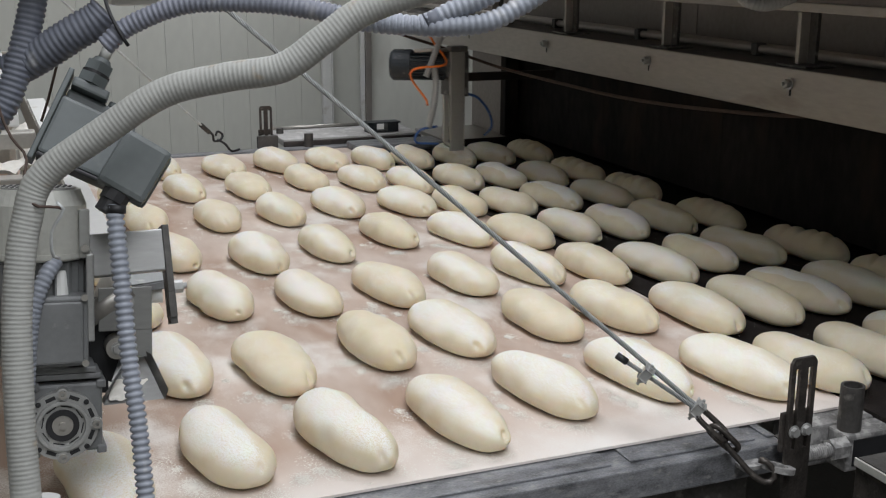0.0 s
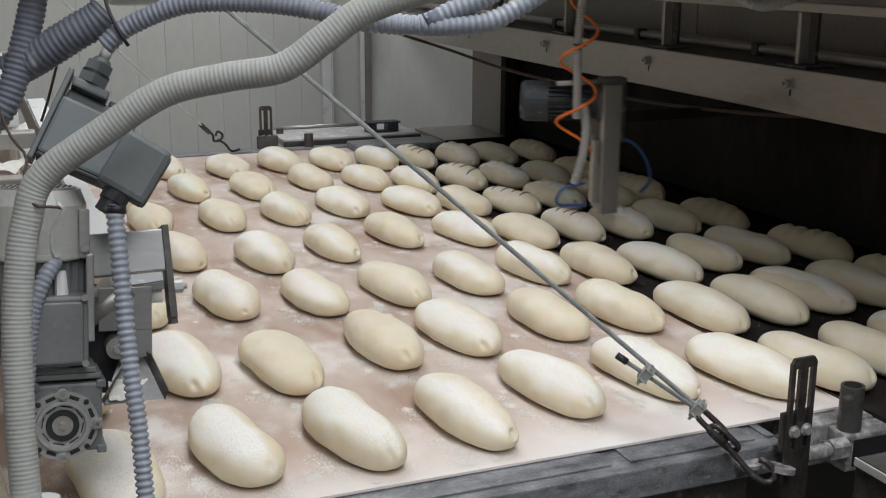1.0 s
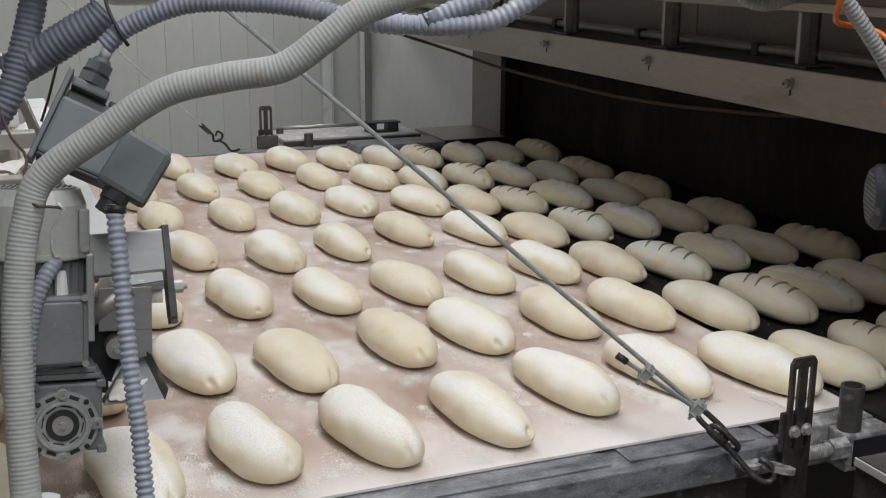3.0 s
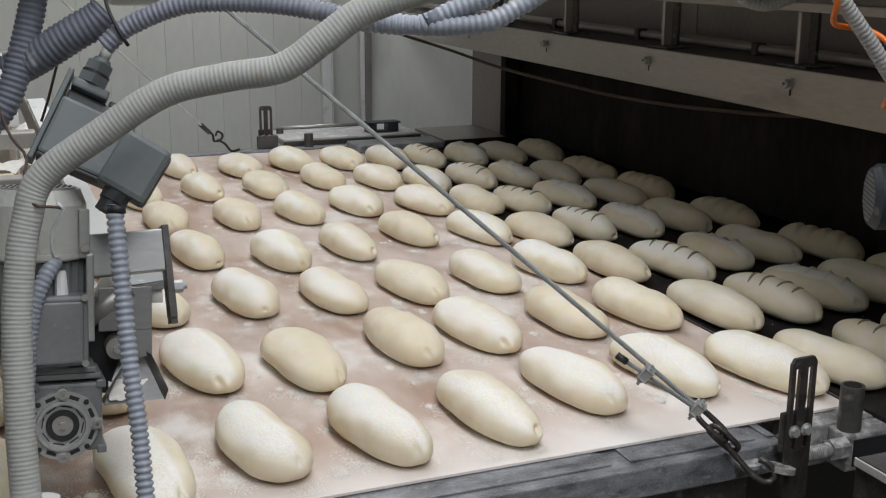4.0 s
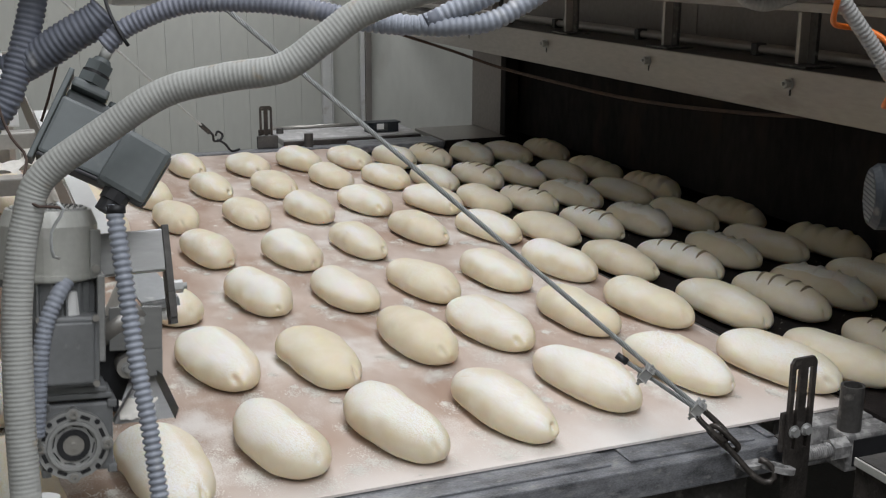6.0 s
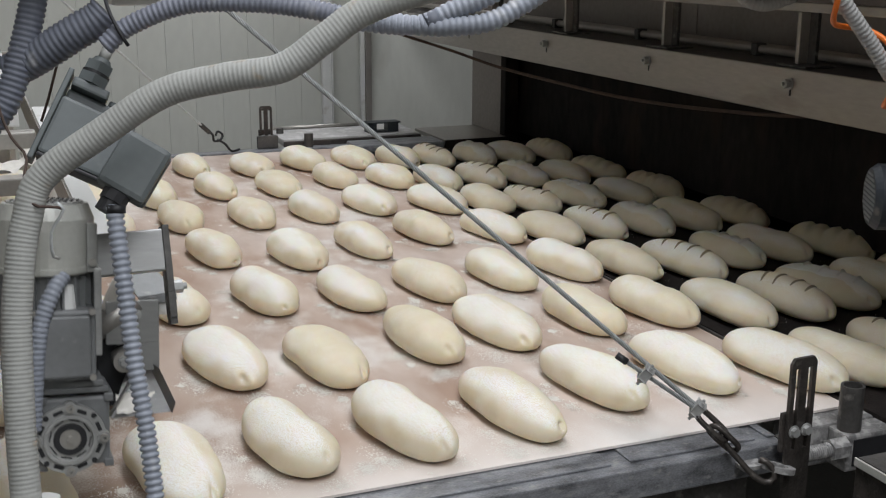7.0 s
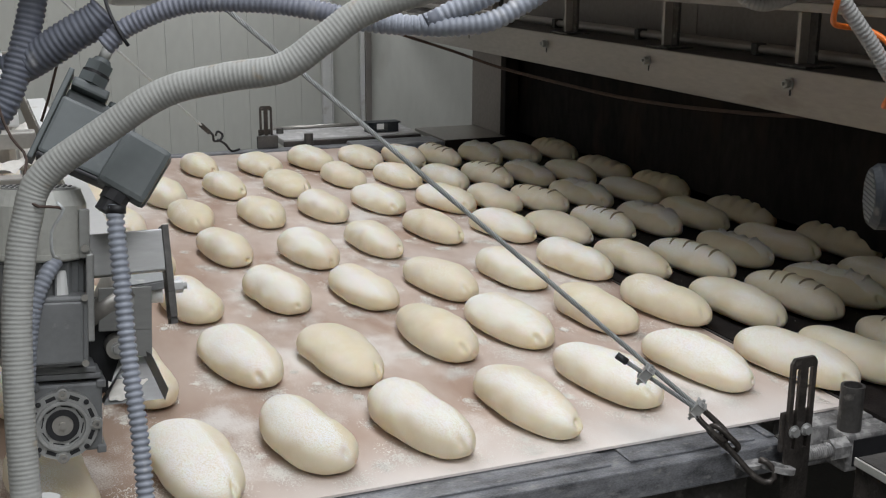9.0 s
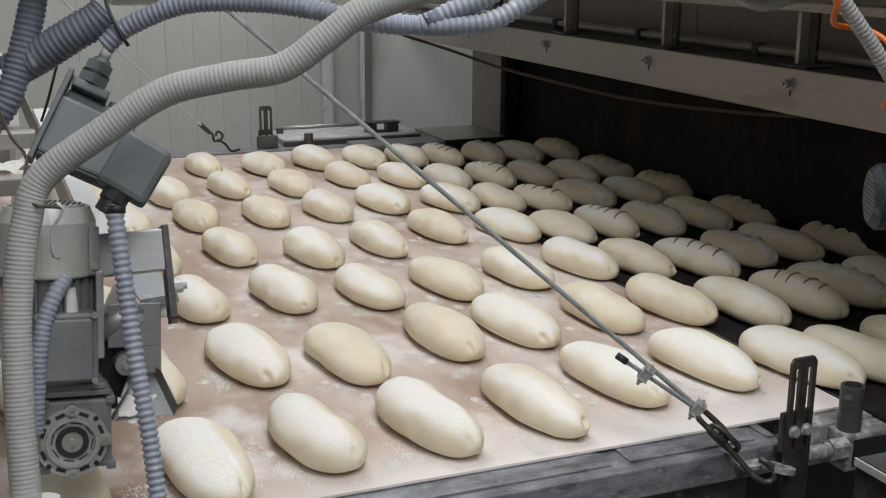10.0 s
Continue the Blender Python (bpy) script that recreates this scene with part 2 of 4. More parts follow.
# ---- mesh tools ----
def box(bm, x0, x1, y0, y1, z0, z1, bevel=0.0, m=None):
    got = bmesh.ops.create_cube(bm, size=1.0)["verts"]
    for v in got:
        v.co = Vector(((x0 + x1) / 2 + v.co.x * (x1 - x0), (y0 + y1) / 2 + v.co.y * (y1 - y0), (z0 + z1) / 2 + v.co.z * (z1 - z0)))
    if m is not None:
        for v in got:
            v.co = m @ v.co
    if bevel:
        bmesh.ops.bevel(bm, geom=list({e for v in got for e in v.link_edges}), offset=bevel, segments=2, affect="EDGES", profile=0.6)
    return bm


def rod(bm, p0, p1, r, seg=16, r2=None):
    a, b = Vector(p0), Vector(p1)
    turn = (b - a).to_track_quat("Z", "Y").to_matrix().to_4x4()
    bmesh.ops.create_cone(bm, cap_ends=True, segments=seg, radius1=r, radius2=r if r2 is None else r2, depth=(b - a).length,
                          matrix=Matrix.Translation((a + b) / 2) @ turn)
    return bm


def ring(bm, p0, p1, r_out, r_in, seg=24):
    """A tube with a bore."""
    a, b = Vector(p0), Vector(p1)
    turn = (b - a).to_track_quat("Z", "Y").to_matrix()
    rows = []
    for c, r in ((a, r_in), (a, r_out), (b, r_out), (b, r_in)):
        rows.append([bm.verts.new(c + turn @ Vector((r * math.cos(math.tau * k / seg), r * math.sin(math.tau * k / seg), 0))) for k in range(seg)])
    for i in range(4):
        p, q = rows[i], rows[(i + 1) % 4]
        for k in range(seg):
            bm.faces.new((p[k], p[(k + 1) % seg], q[(k + 1) % seg], q[k]))
    bmesh.ops.recalc_face_normals(bm, faces=bm.faces[:])
    return bm


def spline(pts, step):
    """Even points along a smooth line through pts."""
    P = [Vector(p) for p in pts]
    P = [2 * P[0] - P[1], *P, 2 * P[-1] - P[-2]]
    dense = []
    for i in range(1, len(P) - 2):
        for k in range(40):
            t = k / 40
            a, b, c, d = P[i - 1], P[i], P[i + 1], P[i + 2]
            dense.append(0.5 * (2 * b + (c - a) * t + (2 * a - 5 * b + 4 * c - d) * t * t + (3 * b - a - 3 * c + d) * t ** 3))
    dense.append(P[-2])
    out, need = [dense[0]], step
    for a, b in zip(dense, dense[1:]):
        seg = (b - a).length
        while seg >= need and seg > 0:
            a = a + (b - a) * (need / seg)
            out.append(a.copy())
            seg = (b - a).length
            need = step
        need -= seg
    return out


def sweep(bm, line, radius, seg=10, closed=False):
    """A skin round a line; radius(i, angle) gives its distance from the line."""
    n = len(line)
    tang = [((line[(i + 1) % n] - line[i - 1]) if closed else (line[min(i + 1, n - 1)] - line[max(i - 1, 0)])).normalized() for i in range(n)]
    side = tang[0].orthogonal().normalized()
    rows = []
    for i in range(n):
        side = (side - tang[i] * side.dot(tang[i])).normalized()
        up = tang[i].cross(side)
        rows.append([bm.verts.new(line[i] + (side * math.cos(a) + up * math.sin(a)) * radius(i, a)) for a in (math.tau * k / seg for k in range(seg))])
    for i in range(n if closed else n - 1):
        p, q = rows[i], rows[(i + 1) % n]
        for k in range(seg):
            f = bm.faces.new((p[k], p[(k + 1) % seg], q[(k + 1) % seg], q[k]))
            f.smooth = True
    if not closed:
        bm.faces.new(rows[0][::-1])
        bm.faces.new(rows[-1])
    return bm


def hose(pts, r, pitch=0.006, depth=0.10):
    """Corrugated hose: rounded ribs, four rings to each."""
    wave = (0.0, 0.82, 1.0, 0.82)
    return sweep(bmesh.new(), spline(pts, pitch / 4), lambda i, a: r * (1 - depth + depth * wave[i % 4]), 14)


def wire(pts, r, seg=8, step=0.01):
    return sweep(bmesh.new(), spline(pts, step), lambda i, a: r, seg)


def rope(p0, p1, r, lay=0.058, sag=0.0):
    """Stranded wire rope: six round strands laid round a core."""
    a, b = Vector(p0), Vector(p1)
    d = (b - a).normalized()
    side = d.orthogonal().normalized()
    up = d.cross(side)
    n = max(2, int((b - a).length / 0.004))
    bm = bmesh.new()
    mid = [a.lerp(b, i / n) - Vector((0, 0, sag * 4 * (i / n) * (1 - i / n))) for i in range(n + 1)]
    for k in range(6):
        line = []
        for i, p in enumerate(mid):
            t = math.tau * (k / 6 + (b - a).length * i / n / lay)
            line.append(p + (side * math.cos(t) + up * math.sin(t)) * r * 0.66)
        sweep(bm, line, lambda i, t: r * 0.36, 8)
    sweep(bm, [a, b], lambda i, t: r * 0.45, 8)
    return bm


def mesh_of(name, bm, material, smooth=None):
    me = bpy.data.meshes.new(name)
    if smooth is not None:
        for f in bm.faces:
            f.smooth = smooth
    bm.to_mesh(me)
    bm.free()
    me.materials.append(material)
    return me


def part(name, bm, material, parent, label="", smooth=None):
    ob = new(name, mesh_of(name, bm, material, smooth))
    ob.parent = parent
    return tagged(ob, label)


def thing(name, label, category, m=None, group="", kind=""):
    ob = new(name)
    ob.empty_display_size = 0.05
    ob.matrix_world = m or Matrix()
    return tagged(ob, label, category, group, kind)


def solid(name, bm, material, label, category, kind="", smooth=None, group=""):
    return tagged(new(name, mesh_of(name, bm, material, smooth)), label, category, group, kind)


def slab(x0, x1, y0, y1, z0, z1, bevel=0.0, m=None):
    return box(bmesh.new(), x0, x1, y0, y1, z0, z1, bevel, m)


def bolt(bm, p, axis, r=0.006, h=0.005):
    """A hexagon head on a washer."""
    p, d = Vector(p), Vector(axis).normalized()
    rod(bm, p, p + d * 0.0015, r * 1.35, 16)
    rod(bm, p + d * 0.0015, p + d * (h + 0.0015), r, 6)
    return bm


# ---- the hall ----
solid("floor", slab(-4, 6, -3, 6, -0.05, 0), M_FLOOR, "dark worn concrete floor of the bakery hall", "floor", "structure")
solid("ceiling", slab(-4, 6, -3, 6, 3.5, 3.6), M_WALL, "pale panelled ceiling of the hall", "ceiling", "structure")
solid("wall_south", slab(-4, 6, -3.1, -3, 0, 3.5), M_WALL, "plain pale hall wall", "wall", "structure")
solid("wall_west", slab(-4.1, -4, -3, 6, 0, 3.5), M_WALL, "plain pale hall wall", "wall", "structure")
solid("wall_east", slab(6, 6.1, -3, 6, 0, 3.5), M_WALL, "plain pale hall wall", "wall", "structure")
north = solid("wall_north", slab(-4, 6, 6.012, 6.1, 0, 3.5), M_WALL, "pale grey-green insulated wall of upright panels", "wall", "structure")
plank_mesh = mesh_of("wall_plank", slab(0.0, 0.1407, -0.009, 0.009, 0.0, 3.4, 0.0015), M_WALL)
for i in range(26):
    ob = new("wall_plank", plank_mesh)
    ob.parent, ob.location = north, (-1.96 + i * 0.1415, 6.0, 0.02)
part("door_panel", slab(1.97, 2.95, 5.99, 6.011, 0.02, 2.4, 0.004), M_WALL, north, "smooth pale door panel")
part("upright_trim", slab(1.688, 1.740, 5.955, 5.989, 0.02, 3.3, 0.006), M_WHITE, north, "white enamelled upright")
part("upright_trim", slab(1.742, 1.752, 5.962, 5.989, 0.02, 3.3, 0.004), M_WHITE, north)
part("upright_trim", slab(1.908, 1.932, 5.965, 5.989, 0.02, 3.3, 0.004), M_WHITE, north)
part("upright_trim", slab(1.934, 1.967, 5.955, 5.989, 0.02, 3.3, 0.004), M_BEAM, north, "dull steel upright")

# ---- the oven ----
oven = thing("deck_oven", "wide tunnel oven front of dull heat-stained steel with a black mouth", "oven", kind="structure")
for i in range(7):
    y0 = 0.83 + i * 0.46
    part("curtain_panel", slab(1.922, 1.930, y0, y0 + 0.4592, 1.036, 1.40, 0.0004), M_BLACK, oven, "black mouth flap" if i == 0 else "")
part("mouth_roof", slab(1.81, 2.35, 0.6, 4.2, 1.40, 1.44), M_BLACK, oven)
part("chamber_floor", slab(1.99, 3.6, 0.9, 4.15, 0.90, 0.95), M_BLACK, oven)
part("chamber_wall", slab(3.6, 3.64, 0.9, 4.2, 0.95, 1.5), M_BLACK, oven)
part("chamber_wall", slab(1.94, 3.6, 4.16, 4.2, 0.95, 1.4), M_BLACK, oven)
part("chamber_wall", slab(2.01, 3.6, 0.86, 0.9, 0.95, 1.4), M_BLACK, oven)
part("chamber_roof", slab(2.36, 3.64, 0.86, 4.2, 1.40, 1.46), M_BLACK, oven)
for i in range(8):
    y0 = 0.6 + i * 0.805
    part("front_panel", slab(2.05, 2.08, y0 + 0.001, y0 + 0.803, 1.445, 2.7, 0.003), M_OVENWALL, oven, "brownish grey oven front panel" if i == 0 else "")
beam = part("front_beam", slab(1.785, 1.797, 0.5, 5.35, 1.344, 1.452, 0.002), M_BEAM, oven, "dull brushed steel beam over the oven mouth")
part("beam_ledge", slab(1.798, 2.045, 0.5, 5.35, 1.442, 1.452), M_DARKSTEEL, oven)
part("beam_lip", slab(1.798, 1.83, 0.5, 5.35, 1.344, 1.350), M_BEAM, oven)
for y in (4.18, 3.508, 2.856, 2.223, 1.60):
    # black strip on the beam face paints the dark of the slot
    part("adjusting_slot", slab(1.7835, 1.7849, y - 0.0055, y - 0.0005, 1.388, 1.416), M_RUBBER, beam)
    bm = bolt(bmesh.new(), (1.7834, y, 1.417), (-1, 0, 0), 0.011, 0.014)
    rod(bm, (1.770, y, 1.417), (1.760, y, 1.417), 0.004, 8)
    part("bolt", bm, M_ALU, beam)
rail = part("guard_rail", slab(1.83, 1.872, 0.5, 5.3, 1.583, 1.605, 0.003), M_BEAM, oven, "dull steel guard rail on short posts")
for y in (4.06, 3.457, 2.85, 2.252, 1.65):
    post = part("rail_post", slab(1.832, 1.870, y + 0.006, y + 0.019, 1.459, 1.582, 0.002), M_BEAM, oven)
    # recessed plate in dark steel, which paints the shade within the channel
    part("web", slab(1.858, 1.868, y - 0.022, y + 0.0055, 1.459, 1.582, 0.001), M_DARKSTEEL, post)
    part("foot_plate", slab(1.805, 1.895, y - 0.055, y + 0.055, 1.4525, 1.4585, 0.002), M_DARKSTEEL, post)
for k, (px, pz, r) in enumerate(((1.935, 1.470, 0.011), (2.02, 1.466, 0.010))):
    part("conduit_pipe", rod(bmesh.new(), (px, 0.5, pz), (px, 5.3, pz), r, 16), M_BEAM, oven, smooth=True)
for y in (3.72, 3.15, 2.55, 1.95):
    part("pipe_clamp", slab(1.918, 1.952, y - 0.012, y + 0.012, 1.453, 1.486, 0.003), M_DARKSTEEL, oven)
part("cheek_panel", slab(1.85, 1.862, 4.01, 4.295, 1.02, 1.343, 0.003), M_OVENWALL, oven, "stained steel side cheek of the mouth")
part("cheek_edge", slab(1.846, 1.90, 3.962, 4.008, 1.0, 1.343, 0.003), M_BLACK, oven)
part("cheek_return", slab(1.864, 2.3, 4.27, 4.294, 1.02, 1.40), M_BEAM, oven)
# out of view; added to keep the ceiling light off the oven mouth
hood = solid("extraction_hood", slab(1.13, 2.6, 0.2, 4.4, 1.86, 1.90, 0.004), M_BEAM, "unseen dull steel hood added to shade the oven mouth", "hood", "structure")
part("hood_back", slab(2.1, 2.6, 0.2, 4.4, 1.901, 3.49), M_OVENWALL, hood)
part("front_lip", slab(1.13, 1.15, 0.2, 4.4, 1.901, 2.05), M_BEAM, hood)

oven_belt = solid("oven_belt", slab(1.287, 3.5, 1.20, 4.07, 0.975, 0.9995), M_OVENBELT, "dark wire-mesh oven conveyor belt", "conveyor belt", "structure")

# ---- the loading conveyor and its frames ----
frame_near = thing("conveyor_frame", "worn floury dark steel frame along the belt edge", "conveyor frame", kind="structure")
part("edge_bar", slab(-1.2, 1.092, 1.302, 1.455, 0.944, 0.9905, 0.003), M_FRAME, frame_near)
for x0, x1 in ((-1.2, 0.800), (0.832, 1.054), (1.076, 1.090)):
    part("packing_strip", slab(x0, x1, 1.326, 1.455, 0.9907, 0.9943, 0.0015), M_FRAME, frame_near)
part("side_rail", slab(-1.2, 1.06, 1.345, 1.357, 0.84, 0.943, 0.003), M_DARKSTEEL, frame_near)
part("bed_plate", slab(-1.2, 1.27, 1.46, 4.0, 0.96, 0.99), M_FRAME, frame_near)
part("nose_bar", rod(bmesh.new(), (1.266, 1.37, 0.985), (1.266, 4.08, 0.985), 0.0095, 16), M_STEEL, frame_near, smooth=True)
for x in (-0.9, 0.95):
    for y in (1.5, 3.9):
        part("leg", slab(x, x + 0.08, y, y + 0.08, 0.0, 0.955, 0.004), M_FRAME, frame_near)
part("cross_tube", slab(1.145, 1.42, 1.33, 1.40, 0.925, 0.994, 0.004), M_FLOURSTEEL, frame_near)
part("end_tube", slab(1.196, 1.31, 1.283, 1.329, 0.93, 0.992, 0.004), M_FLOURSTEEL, frame_near)
# black sheet before the solid end paints the dark inside of the tube
part("bore", slab(1.208, 1.298, 1.2805, 1.2825, 0.940, 0.984), M_RUBBER, frame_near)
bm = ring(bmesh.new(), (1.217, 1.306, 0.9923), (1.217, 1.306, 1.066), 0.0184, 0.0142)
part("stub_tube", bm, M_DARKSTEEL, frame_near, "short open tube stub dusted with flour", smooth=False)
bm = sweep(bmesh.new(), [Vector((1.116 + i * 0.001, 1.288, 0.972)) for i in range(50)], lambda i, a: 0.0105 + 0.0018 * math.cos(i * math.tau / 4), 14)
part("threaded_rod", bm, M_FLOURSTEEL, frame_near)
part("nut", rod(bmesh.new(), (1.164, 1.288, 0.972), (1.1958, 1.288, 0.972), 0.0185, 6), M_FLOURSTEEL, frame_near)
part("guard_box", slab(1.108, 1.40, 0.95, 1.168, 0.62, 1.018, 0.002), M_IRON, frame_near, "dark steel guard box with a bright edge")
part("box_top", slab(1.112, 1.40, 0.95, 1.168, 1.0185, 1.0215, 0.001), M_DARKSTEEL, frame_near)
part("box_edge", slab(1.104, 1.1075, 0.95, 1.168, 1.010, 1.0225, 0.001), M_COWL, frame_near)

far_rail = solid("conveyor_far_rail", slab(-1.2, 1.8, 4.085, 4.14, 0.94, 1.006, 0.004), M_FRAME, "grey steel rail along the far belt edge", "rail", "structure")


def slotted_bracket(m, label):
    """An upright flat iron with two long slots, bolted to a lug behind it. Its front faces -y; z = 0 at the bolts."""
    t = thing("slotted_bracket", label, "bracket", m, "slotted brackets beside the belt")
    bm = bmesh.new()
    for x0, x1 in ((-0.024, -0.016), (-0.0075, 0.0075), (0.016, 0.024)):
        box(bm, x0, x1, -0.003, 0.003, -0.030, 0.100)
    box(bm, -0.024, 0.024, -0.003, 0.003, -0.135, -0.030)
    outline = ((-0.024, 0.100), (0.024, 0.100), (0.024, 0.108), (0.018, 0.116), (-0.018, 0.116), (-0.024, 0.108))
    front, back = ([bm.verts.new((px, py, pz)) for px, pz in outline] for py in (-0.003, 0.003))
    bm.faces.new(front)
    bm.faces.new(back[::-1])
    for k in range(6):
        bm.faces.new((front[k], back[k], back[(k + 1) % 6], front[(k + 1) % 6]))
    bmesh.ops.remove_doubles(bm, verts=bm.verts[:], dist=0.0001)
    part("flat_iron", bm, M_IRON, t, smooth=False)
    part("back_lug", slab(-0.0275, 0.026, 0.0035, 0.0125, -0.035, 0.028, 0.002), M_IRON, t)
    for x in (-0.0118, 0.0118):
        part("bolt", bolt(bmesh.new(), (x, -0.0032, 0.0), (0, -1, 0), 0.0075, 0.006), M_ALU, t, smooth=False)
    return t


near_bracket = slotted_bracket(pose(1.092, 1.276, 1.023, 0, 0, 4), "worn black slotted flat-iron bracket with two zinc bolts")
far_bracket = copy_thing(near_bracket, pose(0.955, 4.155, 1.045, 0, 0, 0))
part("base_block", slab(-0.040, 0.038, -0.03, -0.012, -0.038, 0.008, 0.003), M_DARKSTEEL, far_bracket)
part("clamp_arm", slab(1.094, 1.144, 1.305, 1.335, 0.94, 0.990, 0.003), M_DARKSTEEL, frame_near)
bm = ring(bmesh.new(), (1.052, 1.266, 0.967), (1.054, 1.267, 0.975), 0.0250, 0.0145, 28)
box(bm, 1.000, 1.040, 1.278, 1.3015, 0.968, 0.974)
part("eye_lug", bm, M_FLOURSTEEL, frame_near, "flat iron eye lug", smooth=False)

far_shelf = thing("side_shelf", "floury steel side shelf beyond the belt", "shelf", kind="structure")
part("shelf_plate", slab(1.02, 1.57, 4.160, 4.44, 1.005, 1.03, 0.006), M_FLOURPLATE, far_shelf, "shelf plate pale with flour")
part("shelf_lip", slab(1.02, 1.57, 4.145, 4.159, 0.99, 1.024, 0.003), M_IRON, far_shelf, "dark worn front lip")
part("shelf_end", slab(1.24, 1.585, 3.93, 4.075, 1.001, 1.028, 0.008), M_FRAME, far_shelf)
part("mouth_shelf", slab(1.59, 1.845, 3.945, 4.27, 1.012, 1.03, 0.003), M_STEEL, far_shelf)
part("shelf_apron", slab(1.59, 1.845, 3.93, 3.944, 0.99, 1.03, 0.002), M_BLACK, far_shelf)
part("guide_bar", rod(bmesh.new(), (1.04, 4.40, 1.038), (1.40, 4.40, 1.038), 0.007, 12), M_STEEL, far_shelf, smooth=True)
part("bar_end", rod(bmesh.new(), (1.045, 4.31, 1.032), (1.045, 4.31, 1.052), 0.014, 14), M_DARKSTEEL, far_shelf, smooth=False)
part("leg", slab(1.25, 1.3, 4.3, 4.35, 0.0, 1.004), M_BEAM, far_shelf)
bm = slab(1.37, 1.495, 4.20, 4.25, 1.031, 1.035)
for x0, x1 in ((1.37, 1.405), (1.452, 1.495)):
    box(bm, x0, x1, 4.20, 4.25, 1.035, 1.066)
box(bm, 1.362, 1.503, 4.195, 4.255, 1.066, 1.071)
solid("sensor_housing", bm, M_MOTOR, "dark sensor housing with a flat cap on the shelf", "sensor housing", smooth=False)
solid("stub_post", rod(bmesh.new(), (1.107, 4.115, 1.006), (1.107, 4.115, 1.056), 0.017, 18), M_DARKSTEEL, "short dark steel post on the far rail", "post", smooth=False)

# ---- stay ropes ----
stay = thing("stay_rope", "twisted grey wire rope stay with clamped eye and chain", "wire rope")
part("rope", rope((0.28, 1.833, 1.703), (0.941, 1.320, 1.064), 0.0039), M_CABLE, stay)
part("rope_tail", rope((0.838, 1.3765, 1.137), (0.941, 1.314, 1.060), 0.0034), M_CABLE, stay)
part("tape", rod(bmesh.new(), (0.833, 1.380, 1.141), (0.846, 1.3715, 1.131), 0.0056, 12), M_RUBBER, stay, "black tape on the rope end", smooth=True)
for cx, cy, cz in ((0.871, 1.357, 1.115), (0.938, 1.317, 1.065)):
    bm = bmesh.new()
    d = Vector((0.66, -0.51, -0.64)).normalized()
    turn = Matrix.Translation((cx, cy, cz)) @ d.to_track_quat("Z", "Y").to_matrix().to_4x4()
    box(bm, -0.011, 0.011, -0.009, 0.009, -0.007, 0.007, 0.002, turn)
    for k in (-0.006, 0.006):
        a, b = turn @ Vector((k * 1.1, -0.020, 0.0)), turn @ Vector((k * 1.1, 0.014, 0.0))
        rod(bm, a, b, 0.0026, 8)
        rod(bm, turn @ Vector((k * 1.1, -0.013, 0)), turn @ Vector((k * 1.1, -0.009, 0)), 0.005, 6)
    part("rope_clamp", bm, M_ALU, stay, "zinc rope clamp", smooth=False)


def link(c, along, across, a, b, r):
    """A chain link: an oval of round bar."""
    c, u, v = Vector(c), Vector(along).normalized(), Vector(across).normalized()
    v = (v - u * v.dot(u)).normalized()
    line = []
    for k in range(28):
        t = math.tau * k / 28
        line.append(c + u * (math.cos(t) * b + (a - b) * (1 if math.cos(t) > 0 else -1) * min(1, abs(math.cos(t)) * 3)) + v * math.sin(t) * b)
    return sweep(bmesh.new(), line, lambda i, t: r, 8, True)


way = Vector((0.05, -0.030, -0.052))
part("chain_link", link((0.957, 1.306, 1.040), way, (1, 0.9, 0.4), 0.030, 0.0125, 0.0046), M_IRON, stay)
part("chain_link", link((0.972, 1.296, 1.020), way, (-0.3, 0.9, -0.6), 0.026, 0.0115, 0.0046), M_IRON, stay)
part("hook", wire([(0.966, 1.297, 1.030), (0.973, 1.291, 1.012), (0.990, 1.278, 0.989), (1.006, 1.267, 0.969), (1.020, 1.258, 0.958), (1.034, 1.253, 0.960), (1.036, 1.255, 0.975), (1.026, 1.262, 0.988), (1.016, 1.268, 0.990)], 0.0048), M_IRON, stay, "bent iron hook")

far_stay = thing("stay_rope", "thin pale wire stay with a dark wire hook", "wire rope")
part("rope", rope((0.20, 3.416, 1.60), (0.672, 3.886, 1.139), 0.0036), M_WHITECABLE, far_stay)
part("turnbuckle", rod(bmesh.new(), (0.668, 3.882, 1.143), (0.70, 3.915, 1.112), 0.008, 10), M_DARKSTEEL, far_stay)
part("hook", wire([(0.695, 3.91, 1.118), (0.715, 3.93, 1.10), (0.722, 3.95, 1.075), (0.75, 3.99, 1.07), (0.765, 4.01, 1.085), (0.745, 4.0, 1.10), (0.735, 3.98, 1.09)], 0.0042), M_RUBBER, far_stay)
part("hook_tail", wire([(0.745, 4.0, 1.07), (0.78, 4.05, 1.045), (0.81, 4.09, 1.012), (0.85, 4.12, 1.012)], 0.0042), M_RUBBER, far_stay)

# ---- the loading belt and its dough ----
SPEED, OVEN_SPEED, NOSE = 0.01340, 0.01100, 1.285
belt = thing("loading_belt", "pinkish woven loading belt dusted with flour", "conveyor belt")
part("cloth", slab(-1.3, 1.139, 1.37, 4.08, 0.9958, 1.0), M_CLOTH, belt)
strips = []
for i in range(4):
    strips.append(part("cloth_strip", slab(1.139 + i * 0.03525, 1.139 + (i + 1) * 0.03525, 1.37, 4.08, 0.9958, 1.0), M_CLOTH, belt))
solid("nose_lip", slab(1.2815, 1.2865, 1.37, 4.08, 0.982, 0.9975), M_DARKSTEEL, "dark steel lip under the belt nose", "lip", "structure")

